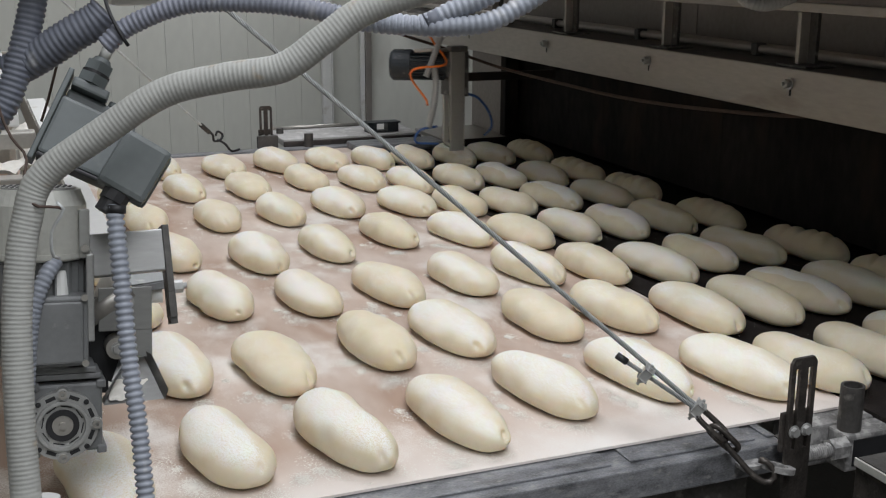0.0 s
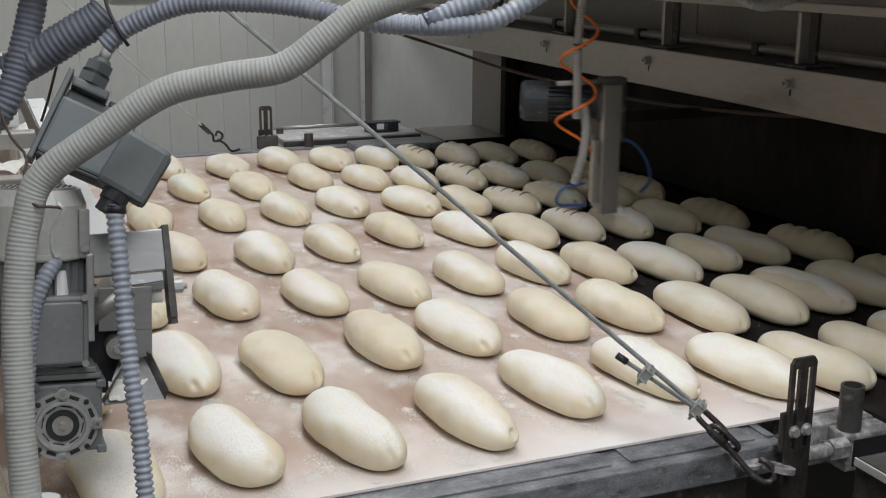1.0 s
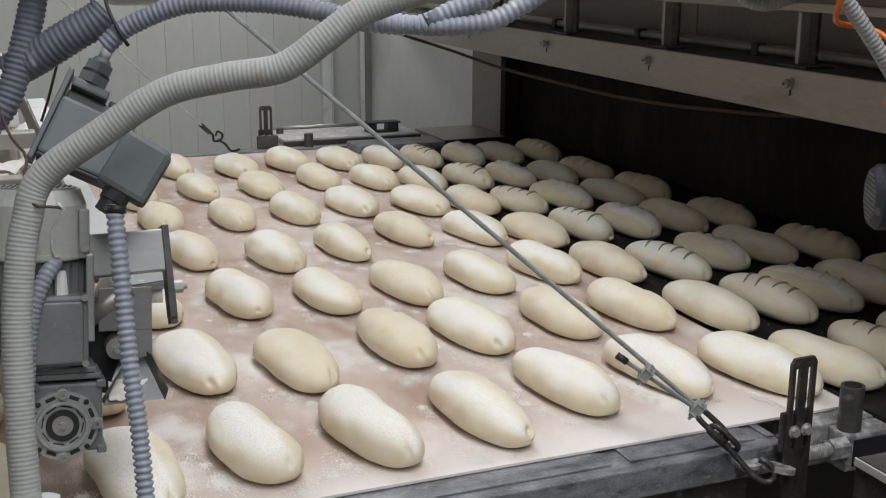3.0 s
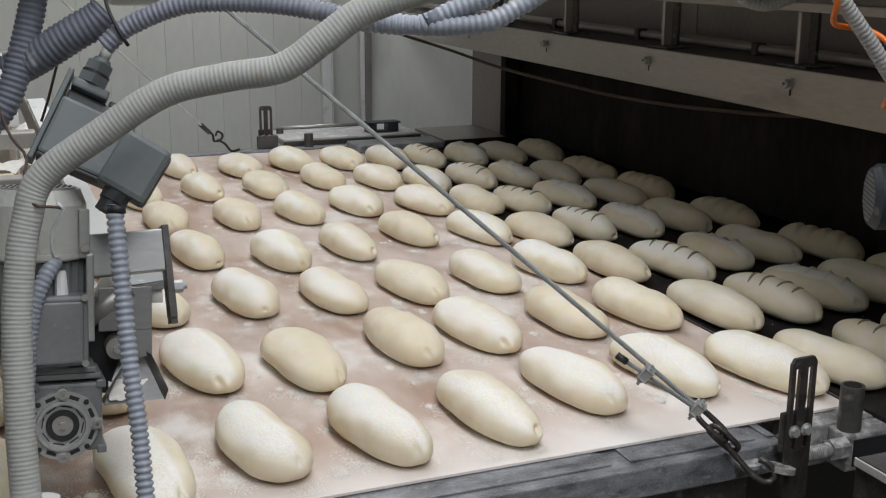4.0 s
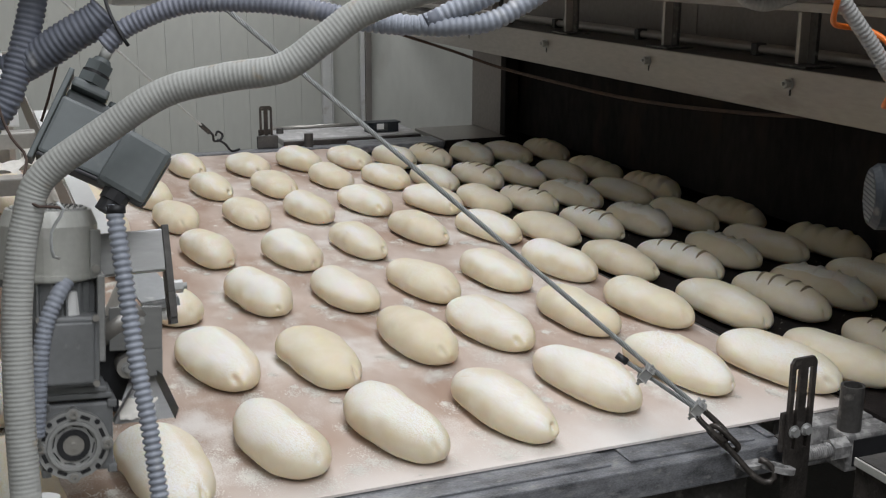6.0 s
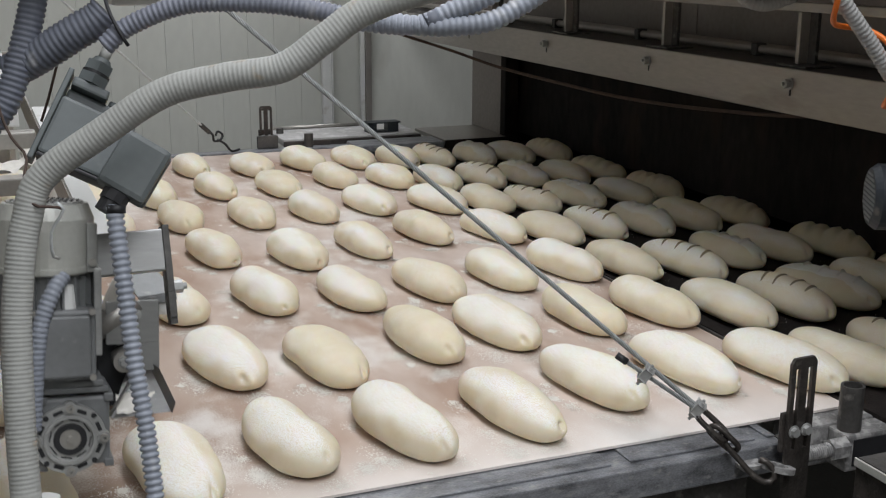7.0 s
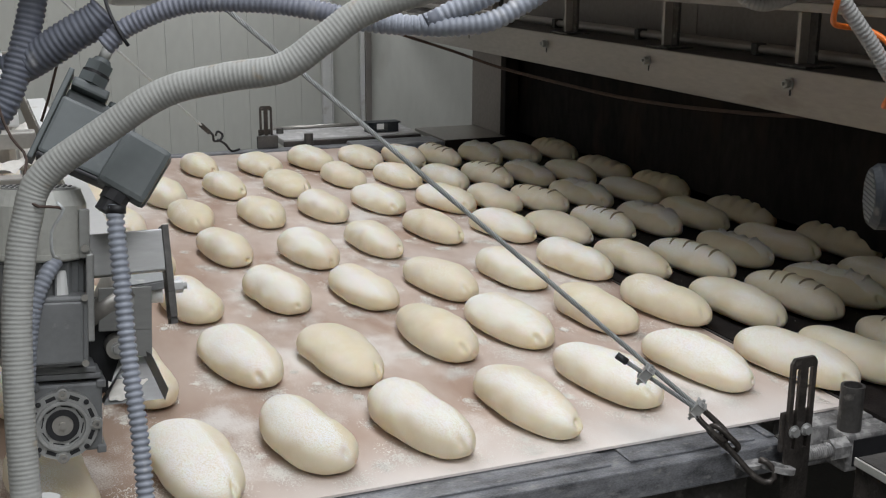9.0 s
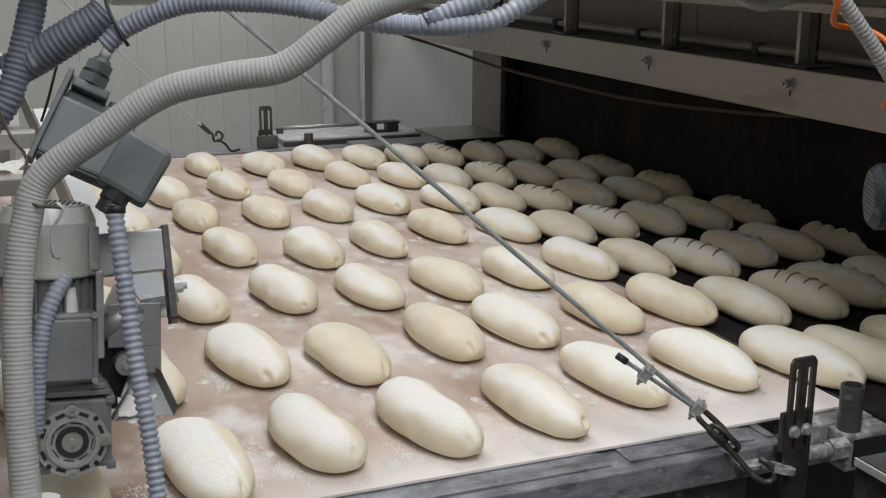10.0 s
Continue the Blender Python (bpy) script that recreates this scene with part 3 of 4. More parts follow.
LOAF_L, LOAF_W, LOAF_H = 0.258, 0.108, 0.065


def loaf_point(u, th, seed, shape):
    """A point of a loaf's skin: u from -1 at the seam end to 1, th round it from 0 on one side over the top to pi."""
    length, width, height, taper, bend = shape
    e = min(1.0, abs(u))
    body = (1 - e ** 2.75) ** 0.53
    mid = 0.35 * height
    w = 0.5 * width * body * (1 + taper * u) * (1 + 0.07 * noise.noise(Vector((u * 1.7, seed * 5.7, math.copysign(2.0, math.cos(th))))))
    top = (height - mid) * (1 - e ** 2.9) ** 0.52 * (1 + 0.4 * taper * u)
    low = mid * (1 - e ** 7) ** 0.5
    c, s = math.cos(th), math.sin(th)
    if s >= 0:
        x = w * math.copysign(abs(c) ** 0.95, c)
        z = mid + top * s ** 0.95
    else:
        x = w * math.copysign(abs(c) ** 0.62, c) * (1 + 0.055 * noise.noise(Vector((u * 4.5 + seed * 2.2, math.copysign(3.0, c), seed))) * abs(s))
        z = mid - low * abs(s) ** 0.85
    y = 0.5 * length * u
    k = Vector((x * 11 + seed * 7.3, y * 9 + seed * 3.1, z * 12))
    lump = 0.015 * noise.noise(k) * body + 0.0055 * noise.noise(k * 2.7) * body
    x, z = x * (1 + lump * 9), z * (1 + lump * 9)
    x += bend * (u * u - 0.3)
    # the pinched seam at one end: a crease with a knob beside it
    rnd = random.Random(int(seed * 101))
    sx, sz, deep = rnd.uniform(-0.014, 0.022), height * rnd.uniform(0.30, 0.60), rnd.choice((0.001, 0.0035, 0.006, 0.008))
    across, tall = rnd.uniform(0.0035, 0.007), rnd.uniform(0.004, 0.011)
    if u < -0.76:
        near = min(1.0, (-0.76 - u) / 0.16)
        crease = math.exp(-((x - sx) / across) ** 2) * math.exp(-((z - sz) / tall) ** 2)
        knob = math.exp(-((x - sx - 0.010) / 0.009) ** 2 - ((z - sz + 0.005) / 0.011) ** 2)
        y += near * deep * (1.5 * crease - 0.9 * knob)
        if s > 0:
            z -= near * 0.16 * deep * math.exp(-((x - sx) / 0.006) ** 2)
    return Vector((x, y, max(z, 0.0)))


def loaf_mesh(seed, shape, scored=False, material=None):
    bm = bmesh.new()
    nu, nt = (72, 56) if scored else (60, 56)
    rows = []
    for i in range(nu + 1):
        u = math.sin((i / nu - 0.5) * math.pi) * 0.9995
        row = []
        for k in range(nt):
            th = math.tau * k / nt
            p = loaf_point(u, th, seed, shape)
            if scored and math.sin(th) > 0.25:
                for c in (-0.55, -0.22, 0.12, 0.46):
                    d = (u - c - 0.16 * math.cos(th)) / 0.055
                    p.z -= 0.009 * math.exp(-d * d) * (math.sin(th) - 0.25)
                    p.z += 0.002 * math.exp(-((d - 2.0) ** 2)) * (math.sin(th) - 0.25)
            row.append(bm.verts.new(p))
        rows.append(row)
    for a, b in zip(rows, rows[1:]):
        for k in range(nt):
            bm.faces.new((a[k], b[k], b[(k + 1) % nt], a[(k + 1) % nt]))
    bm.faces.new(rows[0])
    bm.faces.new(rows[-1][::-1])
    bmesh.ops.recalc_face_normals(bm, faces=bm.faces[:])
    return mesh_of("loaf", bm, material or M_DOUGH, True)


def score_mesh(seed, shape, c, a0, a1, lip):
    """An opened blade cut: a leaf-shaped hollow strip that follows the crown, its shade painted in by M_CUT."""
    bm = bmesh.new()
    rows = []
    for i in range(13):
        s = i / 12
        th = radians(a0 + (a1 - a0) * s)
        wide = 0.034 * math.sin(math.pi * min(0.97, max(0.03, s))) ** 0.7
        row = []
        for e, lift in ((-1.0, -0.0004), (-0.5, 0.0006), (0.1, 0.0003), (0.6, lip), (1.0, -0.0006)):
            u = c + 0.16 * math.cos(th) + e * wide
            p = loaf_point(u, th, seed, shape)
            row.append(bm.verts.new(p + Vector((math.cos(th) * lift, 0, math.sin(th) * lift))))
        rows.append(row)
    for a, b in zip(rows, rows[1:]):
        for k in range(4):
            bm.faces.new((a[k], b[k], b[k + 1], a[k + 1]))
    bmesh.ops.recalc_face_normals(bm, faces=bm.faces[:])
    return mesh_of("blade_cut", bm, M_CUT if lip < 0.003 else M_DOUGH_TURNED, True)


KINDS = []
rnd = random.Random(5)
for i in range(14):
    shape = (LOAF_L * rnd.uniform(0.96, 1.05), LOAF_W * rnd.uniform(0.93, 1.09), LOAF_H * rnd.uniform(0.92, 1.06), rnd.uniform(-0.13, 0.10), rnd.uniform(-0.009, 0.009))
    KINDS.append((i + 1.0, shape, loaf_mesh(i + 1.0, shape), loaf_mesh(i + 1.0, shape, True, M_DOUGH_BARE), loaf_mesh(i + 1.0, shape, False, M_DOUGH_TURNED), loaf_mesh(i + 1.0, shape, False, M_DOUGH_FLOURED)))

# lanes across the belt, nearest first: where each loaf lies along x and y at 4.5 s
LANE_A = ([-0.03, 0.159, 0.33, 0.507, 0.691, 0.87, 1.058, 1.227, 1.34, 1.478, 1.61, 1.75, 1.89], [1.49, 1.475, 1.515, 1.504, 1.51, 1.568, 1.57, 1.516, 1.49, 1.497, 1.5, 1.5, 1.5])
LANE_B = ([-0.06, 0.13, 0.312, 0.48, 0.678, 0.84, 1.032, 1.191, 1.336, 1.478, 1.604, 1.738, 1.88, 2.02], [1.86, 1.85, 1.881, 1.826, 1.873, 1.888, 1.9, 1.89, 1.827, 1.827, 1.85, 1.84, 1.85, 1.85])
LANE_C = ([0.10, 0.285, 0.464, 0.64, 0.82, 1.0, 1.17, 1.309, 1.44, 1.586, 1.718, 1.872, 2.01], [2.24, 2.25, 2.246, 2.21, 2.21, 2.228, 2.242, 2.199, 2.146, 2.189, 2.2, 2.152, 2.18])
LANE_D = ([0.06, 0.245, 0.432, 0.621, 0.796, 0.982, 1.16, 1.294, 1.424, 1.56, 1.704, 1.854, 2.0], [2.6, 2.6, 2.638, 2.553, 2.594, 2.666, 2.61, 2.534, 2.538, 2.528, 2.536, 2.521, 2.53])
LANE_E = ([0.04, 0.23, 0.415, 0.603, 0.78, 0.959, 1.146, 1.283, 1.4, 1.553, 1.716, 1.834, 1.98], [2.98, 2.98, 3.014, 2.992, 2.992, 3.032, 2.975, 2.926, 2.871, 2.89, 2.879, 2.903, 2.89])
LANE_F = ([0.02, 0.205, 0.394, 0.582, 0.771, 0.966, 1.128, 1.26, 1.402, 1.542, 1.685, 1.818, 1.96], [3.35, 3.34, 3.324, 3.386, 3.351, 3.418, 3.353, 3.261, 3.244, 3.23, 3.202, 3.23, 3.22])
LANE_G = ([0.01, 0.19, 0.38, 0.57, 0.765, 0.949, 1.124, 1.269, 1.392, 1.54, 1.682, 1.831, 1.97], [3.71, 3.7, 3.72, 3.748, 3.69, 3.73, 3.711, 3.66, 3.631, 3.608, 3.609, 3.603, 3.6])
LANES = (LANE_A, LANE_B, LANE_C, LANE_D, LANE_E, LANE_F, LANE_G)
SHIFT_X, SHIFT_Y, TURN = 0.004, 0.015, 7.0
loaves, cuts = [], []
rnd = random.Random(11)
for lane, (xs, ys) in enumerate(LANES):
    for x, y in zip(xs, ys):
        if x > 1.93:
            continue
        seed, shape, plain, scored, turned, floury = rnd.choice(KINDS)
        thick = x < 1.3 and abs(x - 0.691) > 0.05 and rnd.random() < (0.8, 0.35, 0.1, 0.0, 0.0, 0.0, 0.0)[lane]
        # the blade works on the two columns that lie past the nose
        fresh = 1.36 < x < 1.62
        old = 1.76 < x
        label = ("floured oval dough loaf with old blade cuts on the oven belt" if old else "floured oval dough loaf freshly scored with blade cuts" if fresh
                 else "cream oval dough loaf thickly dusted with white flour" if thick else "smooth cream oval dough loaf dusted with flour")
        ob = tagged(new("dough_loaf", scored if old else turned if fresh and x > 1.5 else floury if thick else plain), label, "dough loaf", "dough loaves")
        turn = TURN + rnd.uniform(-3, 3)
        loaves.append((ob, x + SHIFT_X, y + SHIFT_Y, turn))
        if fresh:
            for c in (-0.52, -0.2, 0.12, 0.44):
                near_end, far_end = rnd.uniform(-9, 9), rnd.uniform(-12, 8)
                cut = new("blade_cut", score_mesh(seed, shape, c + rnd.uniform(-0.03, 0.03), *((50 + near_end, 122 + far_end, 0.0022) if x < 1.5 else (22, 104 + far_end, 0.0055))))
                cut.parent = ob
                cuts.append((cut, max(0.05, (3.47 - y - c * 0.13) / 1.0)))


def along(x45, t):
    """Where a loaf is at t: it slows as it passes from the loading belt to the oven belt."""
    if x45 >= NOSE:
        x = x45 + OVEN_SPEED * (t - 4.5)
        return x if x >= NOSE else NOSE - (NOSE - x) / OVEN_SPEED * SPEED
    x = x45 + SPEED * (t - 4.5)
    return x if x <= NOSE else NOSE + (x - NOSE) / SPEED * OVEN_SPEED


# loose flour that lies on the belt round the loaves
dust = bmesh.new()
rnd = random.Random(3)
for ob, x, y, turn in loaves:
    if x > 1.25:
        continue
    heaps = [(rnd.gauss(-2.3, 0.8), abs(rnd.gauss(0.004, 0.02)), rnd.uniform(0.003, 0.013)) for k in range(9)]
    for k in range(2400 if y < 2.7 else 900):
        a, d, spread = heaps[int(rnd.random() ** 1.5 * 9)]
        px = x + math.cos(a) * (LOAF_W * 0.50 + d) + rnd.gauss(0, spread)
        py = y + math.sin(a) * (LOAF_L * 0.50 + d) + rnd.gauss(0, spread * 1.3)
        s = rnd.uniform(0.0004, 0.0016)
        if not 1.38 < py < 4.07 or px > 1.19:
            continue
        b = rnd.uniform(0, 6)
        v = [dust.verts.new((px + s * math.cos(b + j * 2.1) + SPEED * -4.5, py + s * math.sin(b + j * 2.1) * 1.3, 1.0004 + (0.0005 if j == 1 else 0))) for j in range(3)]
        dust.faces.new(v)
crumbs = bmesh.new()
for k in range(1500):
    px, py, s = rnd.uniform(1.31, 1.90), rnd.uniform(1.25, 4.02), rnd.uniform(0.0005, 0.0016)
    b = rnd.uniform(0, 6)
    crumbs.faces.new([crumbs.verts.new((px + s * math.cos(b + j * 2.1), py + s * math.sin(b + j * 2.1), 0.9999 + (0.0006 if j == 1 else 0))) for j in range(3)])
crumbs = tagged(part("flour_crumbs", crumbs, M_FLOUR, oven_belt, "specks of flour"), kind="stuff")
tagged(part("loose_flour", dust, M_FLOUR, belt, "scattered white flour"), kind="stuff")


# ---- the flour duster at the head of the belt ----
DUSTER = pose(0.048, 1.33, 1.172, -7, 4, 0)
duster = thing("flour_duster", "grey gearmotor-driven flour duster with a floury trough", "flour duster", DUSTER)
box_m = slab(-0.033, 0.047, 0.013, 0.085, -0.037, 0.048, 0.004)
for sx in (-0.036, 0.040):
    for sz in (-0.040, 0.041):
        box(box_m, sx, sx + 0.011, 0.010, 0.088, sz, sz + 0.010, 0.002)
gearbox = part("gearbox", box_m, M_GREYPAINT, duster, "grey cast worm gearbox", smooth=False)
part("gearbox_top", slab(-0.030, 0.046, 0.012, 0.085, 0.0525, 0.060, 0.002), M_GREYPAINT, gearbox)
part("gearbox_top", slab(-0.034, 0.040, 0.010, 0.085, 0.0605, 0.068, 0.002), M_GREYPAINT, gearbox)
bm = ring(bmesh.new(), (0, 0.0125, 0), (0, 0.0015, 0), 0.0415, 0.0305, 48)
ring(bm, (0, 0.0125, 0), (0, -0.003, 0), 0.0303, 0.0262, 48)
ring(bm, (0, 0.0125, 0), (0, 0.003, 0), 0.0260, 0.0192, 48)
for k in range(4):
    a = math.tau * k / 4
    c = Vector((0.0385 * math.cos(a), 0.0, 0.0385 * math.sin(a)))
    rod(bm, c + Vector((0, 0.012, 0)), c - Vector((0, 0.0012, 0)), 0.0072, 20)
flange = part("flange_cover", bm, M_ALU, gearbox, "round cast flange cover", smooth=False)
# recesses, grooves and bolt holes: black pads that paint their inner shade
recess = mesh_of("recess", slab(0.0330, 0.0375, 0.0006, 0.0013, -0.0058, 0.0058, 0.0), M_RUBBER)
groove = mesh_of("groove", slab(0.0222, 0.0236, 0.0022, 0.0029, -0.0065, 0.0065, 0.0), M_RUBBER)
for k in range(8):
    for me, step in ((recess, 0.5), (groove, 0.0)):
        ob = new(me.name.split(".")[0], me)
        ob.parent = gearbox
        ob.matrix_basis = Matrix.Rotation(math.tau * (k + step) / 8 + (0.0 if step else 0.2), 4, "Y")
for k in range(4):
    a = math.tau * (k + 0.5) / 4
    c = Vector((0.0385 * math.cos(a), 0.0012, 0.0385 * math.sin(a)))
    part("bolt_hole", rod(bmesh.new(), c, c - Vector((0, 0.0012, 0)), 0.0032, 14), M_RUBBER, gearbox, smooth=False)
for k in range(4):
    a = math.tau * k / 4
    c = Vector((0.0385 * math.cos(a), -0.0014, 0.0385 * math.sin(a)))
    part("cap_screw", ring(bmesh.new(), c, c - Vector((0, 0.004, 0)), 0.0050, 0.0022, 14), M_STEEL, gearbox, smooth=False)
part("shaft_seal", ring(bmesh.new(), (0, 0.012, 0), (0, 0.0, 0), 0.0190, 0.0125, 32), M_RUBBER, gearbox, "black rubber seal", smooth=False)
bm = rod(bmesh.new(), (0, 0.012, 0), (0, 0.001, 0), 0.0122, 28)
rod(bm, (0, 0.001, 0), (0, -0.003, 0), 0.0042, 12)
part("shaft", bm, M_STEEL, gearbox, smooth=False)

motor = part("motor_body", rod(bmesh.new(), (-0.022, 0.044, 0.069), (-0.022, 0.044, 0.200), 0.046, 32), M_GREYPAINT, duster, "finned grey motor body", smooth=False)
fin_mesh = mesh_of("cooling_fin", slab(0.044, 0.053, -0.0012, 0.0012, 0.080, 0.195), M_GREYPAINT)
for k in range(20):
    fin = new("cooling_fin", fin_mesh)
    fin.parent = motor
    fin.matrix_basis = Matrix.Translation((-0.022, 0.044, 0)) @ Matrix.Rotation(math.tau * k / 20, 4, "Z")
tbox = part("terminal_box", slab(-0.042, 0.030, -0.012, 0.030, 0.074, 0.158, 0.004), M_GREYPAINT, duster, "grey motor terminal box")
part("lid", slab(-0.039, 0.024, -0.0165, -0.0125, 0.078, 0.152, 0.003), M_GREYPAINT, tbox)
for sx, sz in ((0.0255, 0.156), (0.0255, 0.078), (-0.037, 0.156), (-0.037, 0.078)):
    part("screw", rod(bmesh.new(), (sx, -0.0125, sz), (sx, -0.0185, sz), 0.004, 12), M_STEEL, tbox, smooth=False)
part("cable_gland", rod(bmesh.new(), (0.0, 0.005, 0.158), (0.0, 0.005, 0.186), 0.010, 12, 0.007), M_WHITE, tbox, "pale plastic cable gland", smooth=False)
part("strap_plate", slab(0.029, 0.038, 0.0, 0.04, 0.10, 0.205, 0.002), M_ALU, duster)
bm = rod(bmesh.new(), (-0.022, 0.044, 0.198), (-0.022, 0.044, 0.262), 0.056, 40)
rod(bm, (-0.022, 0.044, 0.262), (-0.022, 0.044, 0.280), 0.056, 40, 0.049)
ring(bm, (-0.022, 0.044, 0.200), (-0.022, 0.044, 0.206), 0.058, 0.054, 40)
cowl = part("fan_cowl", bm, M_COWL, duster, "dented aluminium fan cowl", smooth=False)
part("grille_plate", rod(bmesh.new(), (-0.022, 0.044, 0.2803), (-0.022, 0.044, 0.2823), 0.044, 36), M_ALU, cowl, smooth=False)
# black pads on the plate paint the dark of the grille openings
slot_mesh = mesh_of("grille_slot", slab(-0.0016, 0.0016, -0.0034, 0.0034, 0.0, 0.0006), M_RUBBER)
for i in range(-6, 7):
    for k in range(-4, 5):
        if (i * 0.0062) ** 2 + (k * 0.0095) ** 2 < 0.040 ** 2:
            ob = new("grille_slot", slot_mesh)
            ob.parent, ob.location = cowl, (-0.022 + i * 0.0062 + k * 0.0015, 0.044 + k * 0.0095, 0.2824)
part("cowl_tab", slab(0.022, 0.034, 0.004, 0.010, 0.200, 0.258, 0.002), M_HOSE, cowl, "yellowed tab")
part("screw", rod(bmesh.new(), (0.028, 0.004, 0.212), (0.028, -0.002, 0.212), 0.0045, 12), M_STEEL, cowl, smooth=False)
part("power_hose", hose([(-0.005, -0.004, 0.200), (-0.018, -0.014, 0.180), (-0.030, -0.018, 0.150), (-0.036, -0.020, 0.115), (-0.039, -0.018, 0.070), (-0.042, -0.016, 0.02)], 0.0098, 0.0062, 0.14), M_BLUEHOSE, duster, "grey-blue corrugated hose")

# trough and its side plate
bm = slab(0.046, 0.110, 0.040, 0.043, 0.104, 0.158, 0.001)
box(bm, 0.082, 0.110, 0.040, 0.043, 0.070, 0.104)
trough = part("side_plate", bm, M_ARM, duster, "bent steel side plate", smooth=False)
part("bolt", bolt(bmesh.new(), (0.082, 0.0395, 0.140), (0, -1, 0), 0.005, 0.004), M_ALU, trough, smooth=False)
part("drive_roller", rod(bmesh.new(), (0.067, 0.062, 0.084), (0.067, 0.030, 0.084), 0.0135, 24), M_STEEL, trough, smooth=False)
part("roller_bolt", bolt(bmesh.new(), (0.067, 0.0295, 0.084), (0, -1, 0), 0.006, 0.004), M_ALU, trough, smooth=False)
part("cylinder", rod(bmesh.new(), (0.030, 0.05, 0.118), (0.085, 0.05, 0.155), 0.014, 20), M_STEEL, trough, smooth=True)
part("dark_housing", slab(0.030, 0.086, 0.065, 0.12, 0.02, 0.135, 0.004), M_RUBBER, duster, "black housing behind the roller")
bm = bmesh.new()
v = [bm.verts.new(p) for p in ((0.050, 0.036, 0.012), (0.122, 0.026, 0.018), (0.104, 0.060, 0.066), (0.072, 0.060, 0.064))]
bm.faces.new(v)
bmesh.ops.solidify(bm, geom=bm.faces[:], thickness=0.0015)
chute = part("flour_chute", bm, M_ARM, duster, "floury steel chute lip", smooth=False)
bm = bmesh.new()
v = [bm.verts.new(p) for p in ((0.123, 0.024, 0.016), (0.125, 0.008, 0.034), (0.108, 0.026, 0.074), (0.096, 0.055, 0.080))]
bm.faces.new(v)
bmesh.ops.solidify(bm, geom=bm.faces[:], thickness=0.0015)
part("chute_side", bm, M_ARM, chute, smooth=False)
bm = bmesh.new()
v = [bm.verts.new(p) for p in ((0.050, 0.034, 0.014), (0.046, 0.018, 0.024), (0.078, 0.026, 0.072), (0.082, 0.054, 0.070))]
bm.faces.new(v)
bmesh.ops.solidify(bm, geom=bm.faces[:], thickness=0.0015)
part("chute_side", bm, M_GREYPAINT, chute, smooth=False)
bm = bmesh.new()
bmesh.ops.create_grid(bm, x_segments=14, y_segments=10, size=0.5)
for q in bm.verts:
    q.co = Vector((0.084 + q.co.x * 0.054, 0.032 + 0.012 * (q.co.y + 0.5), 0.019 + (q.co.y + 0.5) * 0.022 + 0.004 * noise.noise(q.co * 6)))
part("flour_heap", bm, M_FLOUR, chute, "loose heap of flour", smooth=True)

# the long trough across the belt; drawn in the hall's own axes
trough_long = part("trough", slab(0.050, 0.106, 1.60, 3.1, 1.270, 1.276), M_STEEL, duster, "long steel flour trough")
trough_long.matrix_basis = DUSTER.inverted()
part("trough_lip", slab(-0.017, 0.017, 0.0, 0.9, -0.002, 0.002, 0.001, pose(0.130, 1.605, 1.333, 5.5, 0, 2.4)), M_WHITE, trough_long, "flat lip white with flour")
part("bent_end", slab(-0.030, 0.023, 0.0, 0.20, -0.0015, 0.0015, 0.001, pose(0.187, 1.523, 1.282, 10, 0, 12)), M_GREYPAINT, trough_long, "bent steel end sheet")
part("sheet_fold", slab(-0.030, 0.023, -0.0015, 0.0015, -0.010, 0.0, 0.001, pose(0.187, 1.5225, 1.2815, -12, 0, 12)), M_GREYPAINT, trough_long)
part("trough_wall", slab(-0.0015, 0.0015, 0.0, 1.4, -0.055, 0.0, 0.0, pose(0.112, 1.605, 1.330, 5.5, 0, 2.4)), M_STEEL, trough_long)
part("end_roll", rod(bmesh.new(), (0.176, 1.540, 1.262), (0.200, 1.536, 1.262), 0.013, 20), M_WHITE, trough_long, "pale roll end", smooth=True)
bm = bmesh.new()
bmesh.ops.create_grid(bm, x_segments=10, y_segments=90, size=0.5)
for q in bm.verts:
    q.co = Vector((0.080 + q.co.x * 0.05, 2.25 + q.co.y * 1.5, 1.285 + 0.018 * (1 - (2 * q.co.x) ** 2) + 0.010 * noise.noise(Vector((q.co.x * 3, q.co.y * 40, 0)))))
part("flour_fill", bm, M_FLOUR, trough_long, "flour lying in the trough", smooth=True)
bm = bmesh.new()
bmesh.ops.create_cone(bm, cap_ends=True, segments=24, radius1=0.036, radius2=0.004, depth=0.07, matrix=Matrix.Translation((0.125, 1.47, 1.29)))
for q in bm.verts:
    q.co += Vector((noise.noise(q.co * 40), noise.noise(q.co * 41 + Vector((3, 0, 0))), 0)) * 0.006
part("flour_cone", bm, M_FLOUR, trough_long, "steep pile of flour", smooth=True)

# the fixed arm that carries it
arm = thing("support_arm", "brushed steel box arm with a slotted end plate", "support arm", pose(0.197, 1.415, 1.353, -19, 0, 0) @ Matrix.Scale(1.05, 4))
part("box_tube", slab(-0.30, -0.006, -0.014, 0.014, -0.024, 0.026, 0.002), M_ARM, arm)
bm = slab(-0.0095, -0.0015, -0.018, 0.018, -0.050, 0.030, 0.001)
box(bm, -0.0095, -0.0015, -0.018, -0.008, -0.080, -0.050)
box(bm, -0.0095, -0.0015, 0.008, 0.018, -0.080, -0.050)
box(bm, -0.0095, -0.0015, -0.014, 0.014, -0.088, -0.080)
plate = part("end_plate", bm, M_DARKSTEEL, arm, "dark slotted end plate", smooth=False)
bm = bolt(bmesh.new(), (-0.0014, 0.0, -0.044), (1, 0, 0), 0.008, 0.010)
rod(bm, (0.009, 0, -0.044), (0.015, 0, -0.044), 0.004, 10)
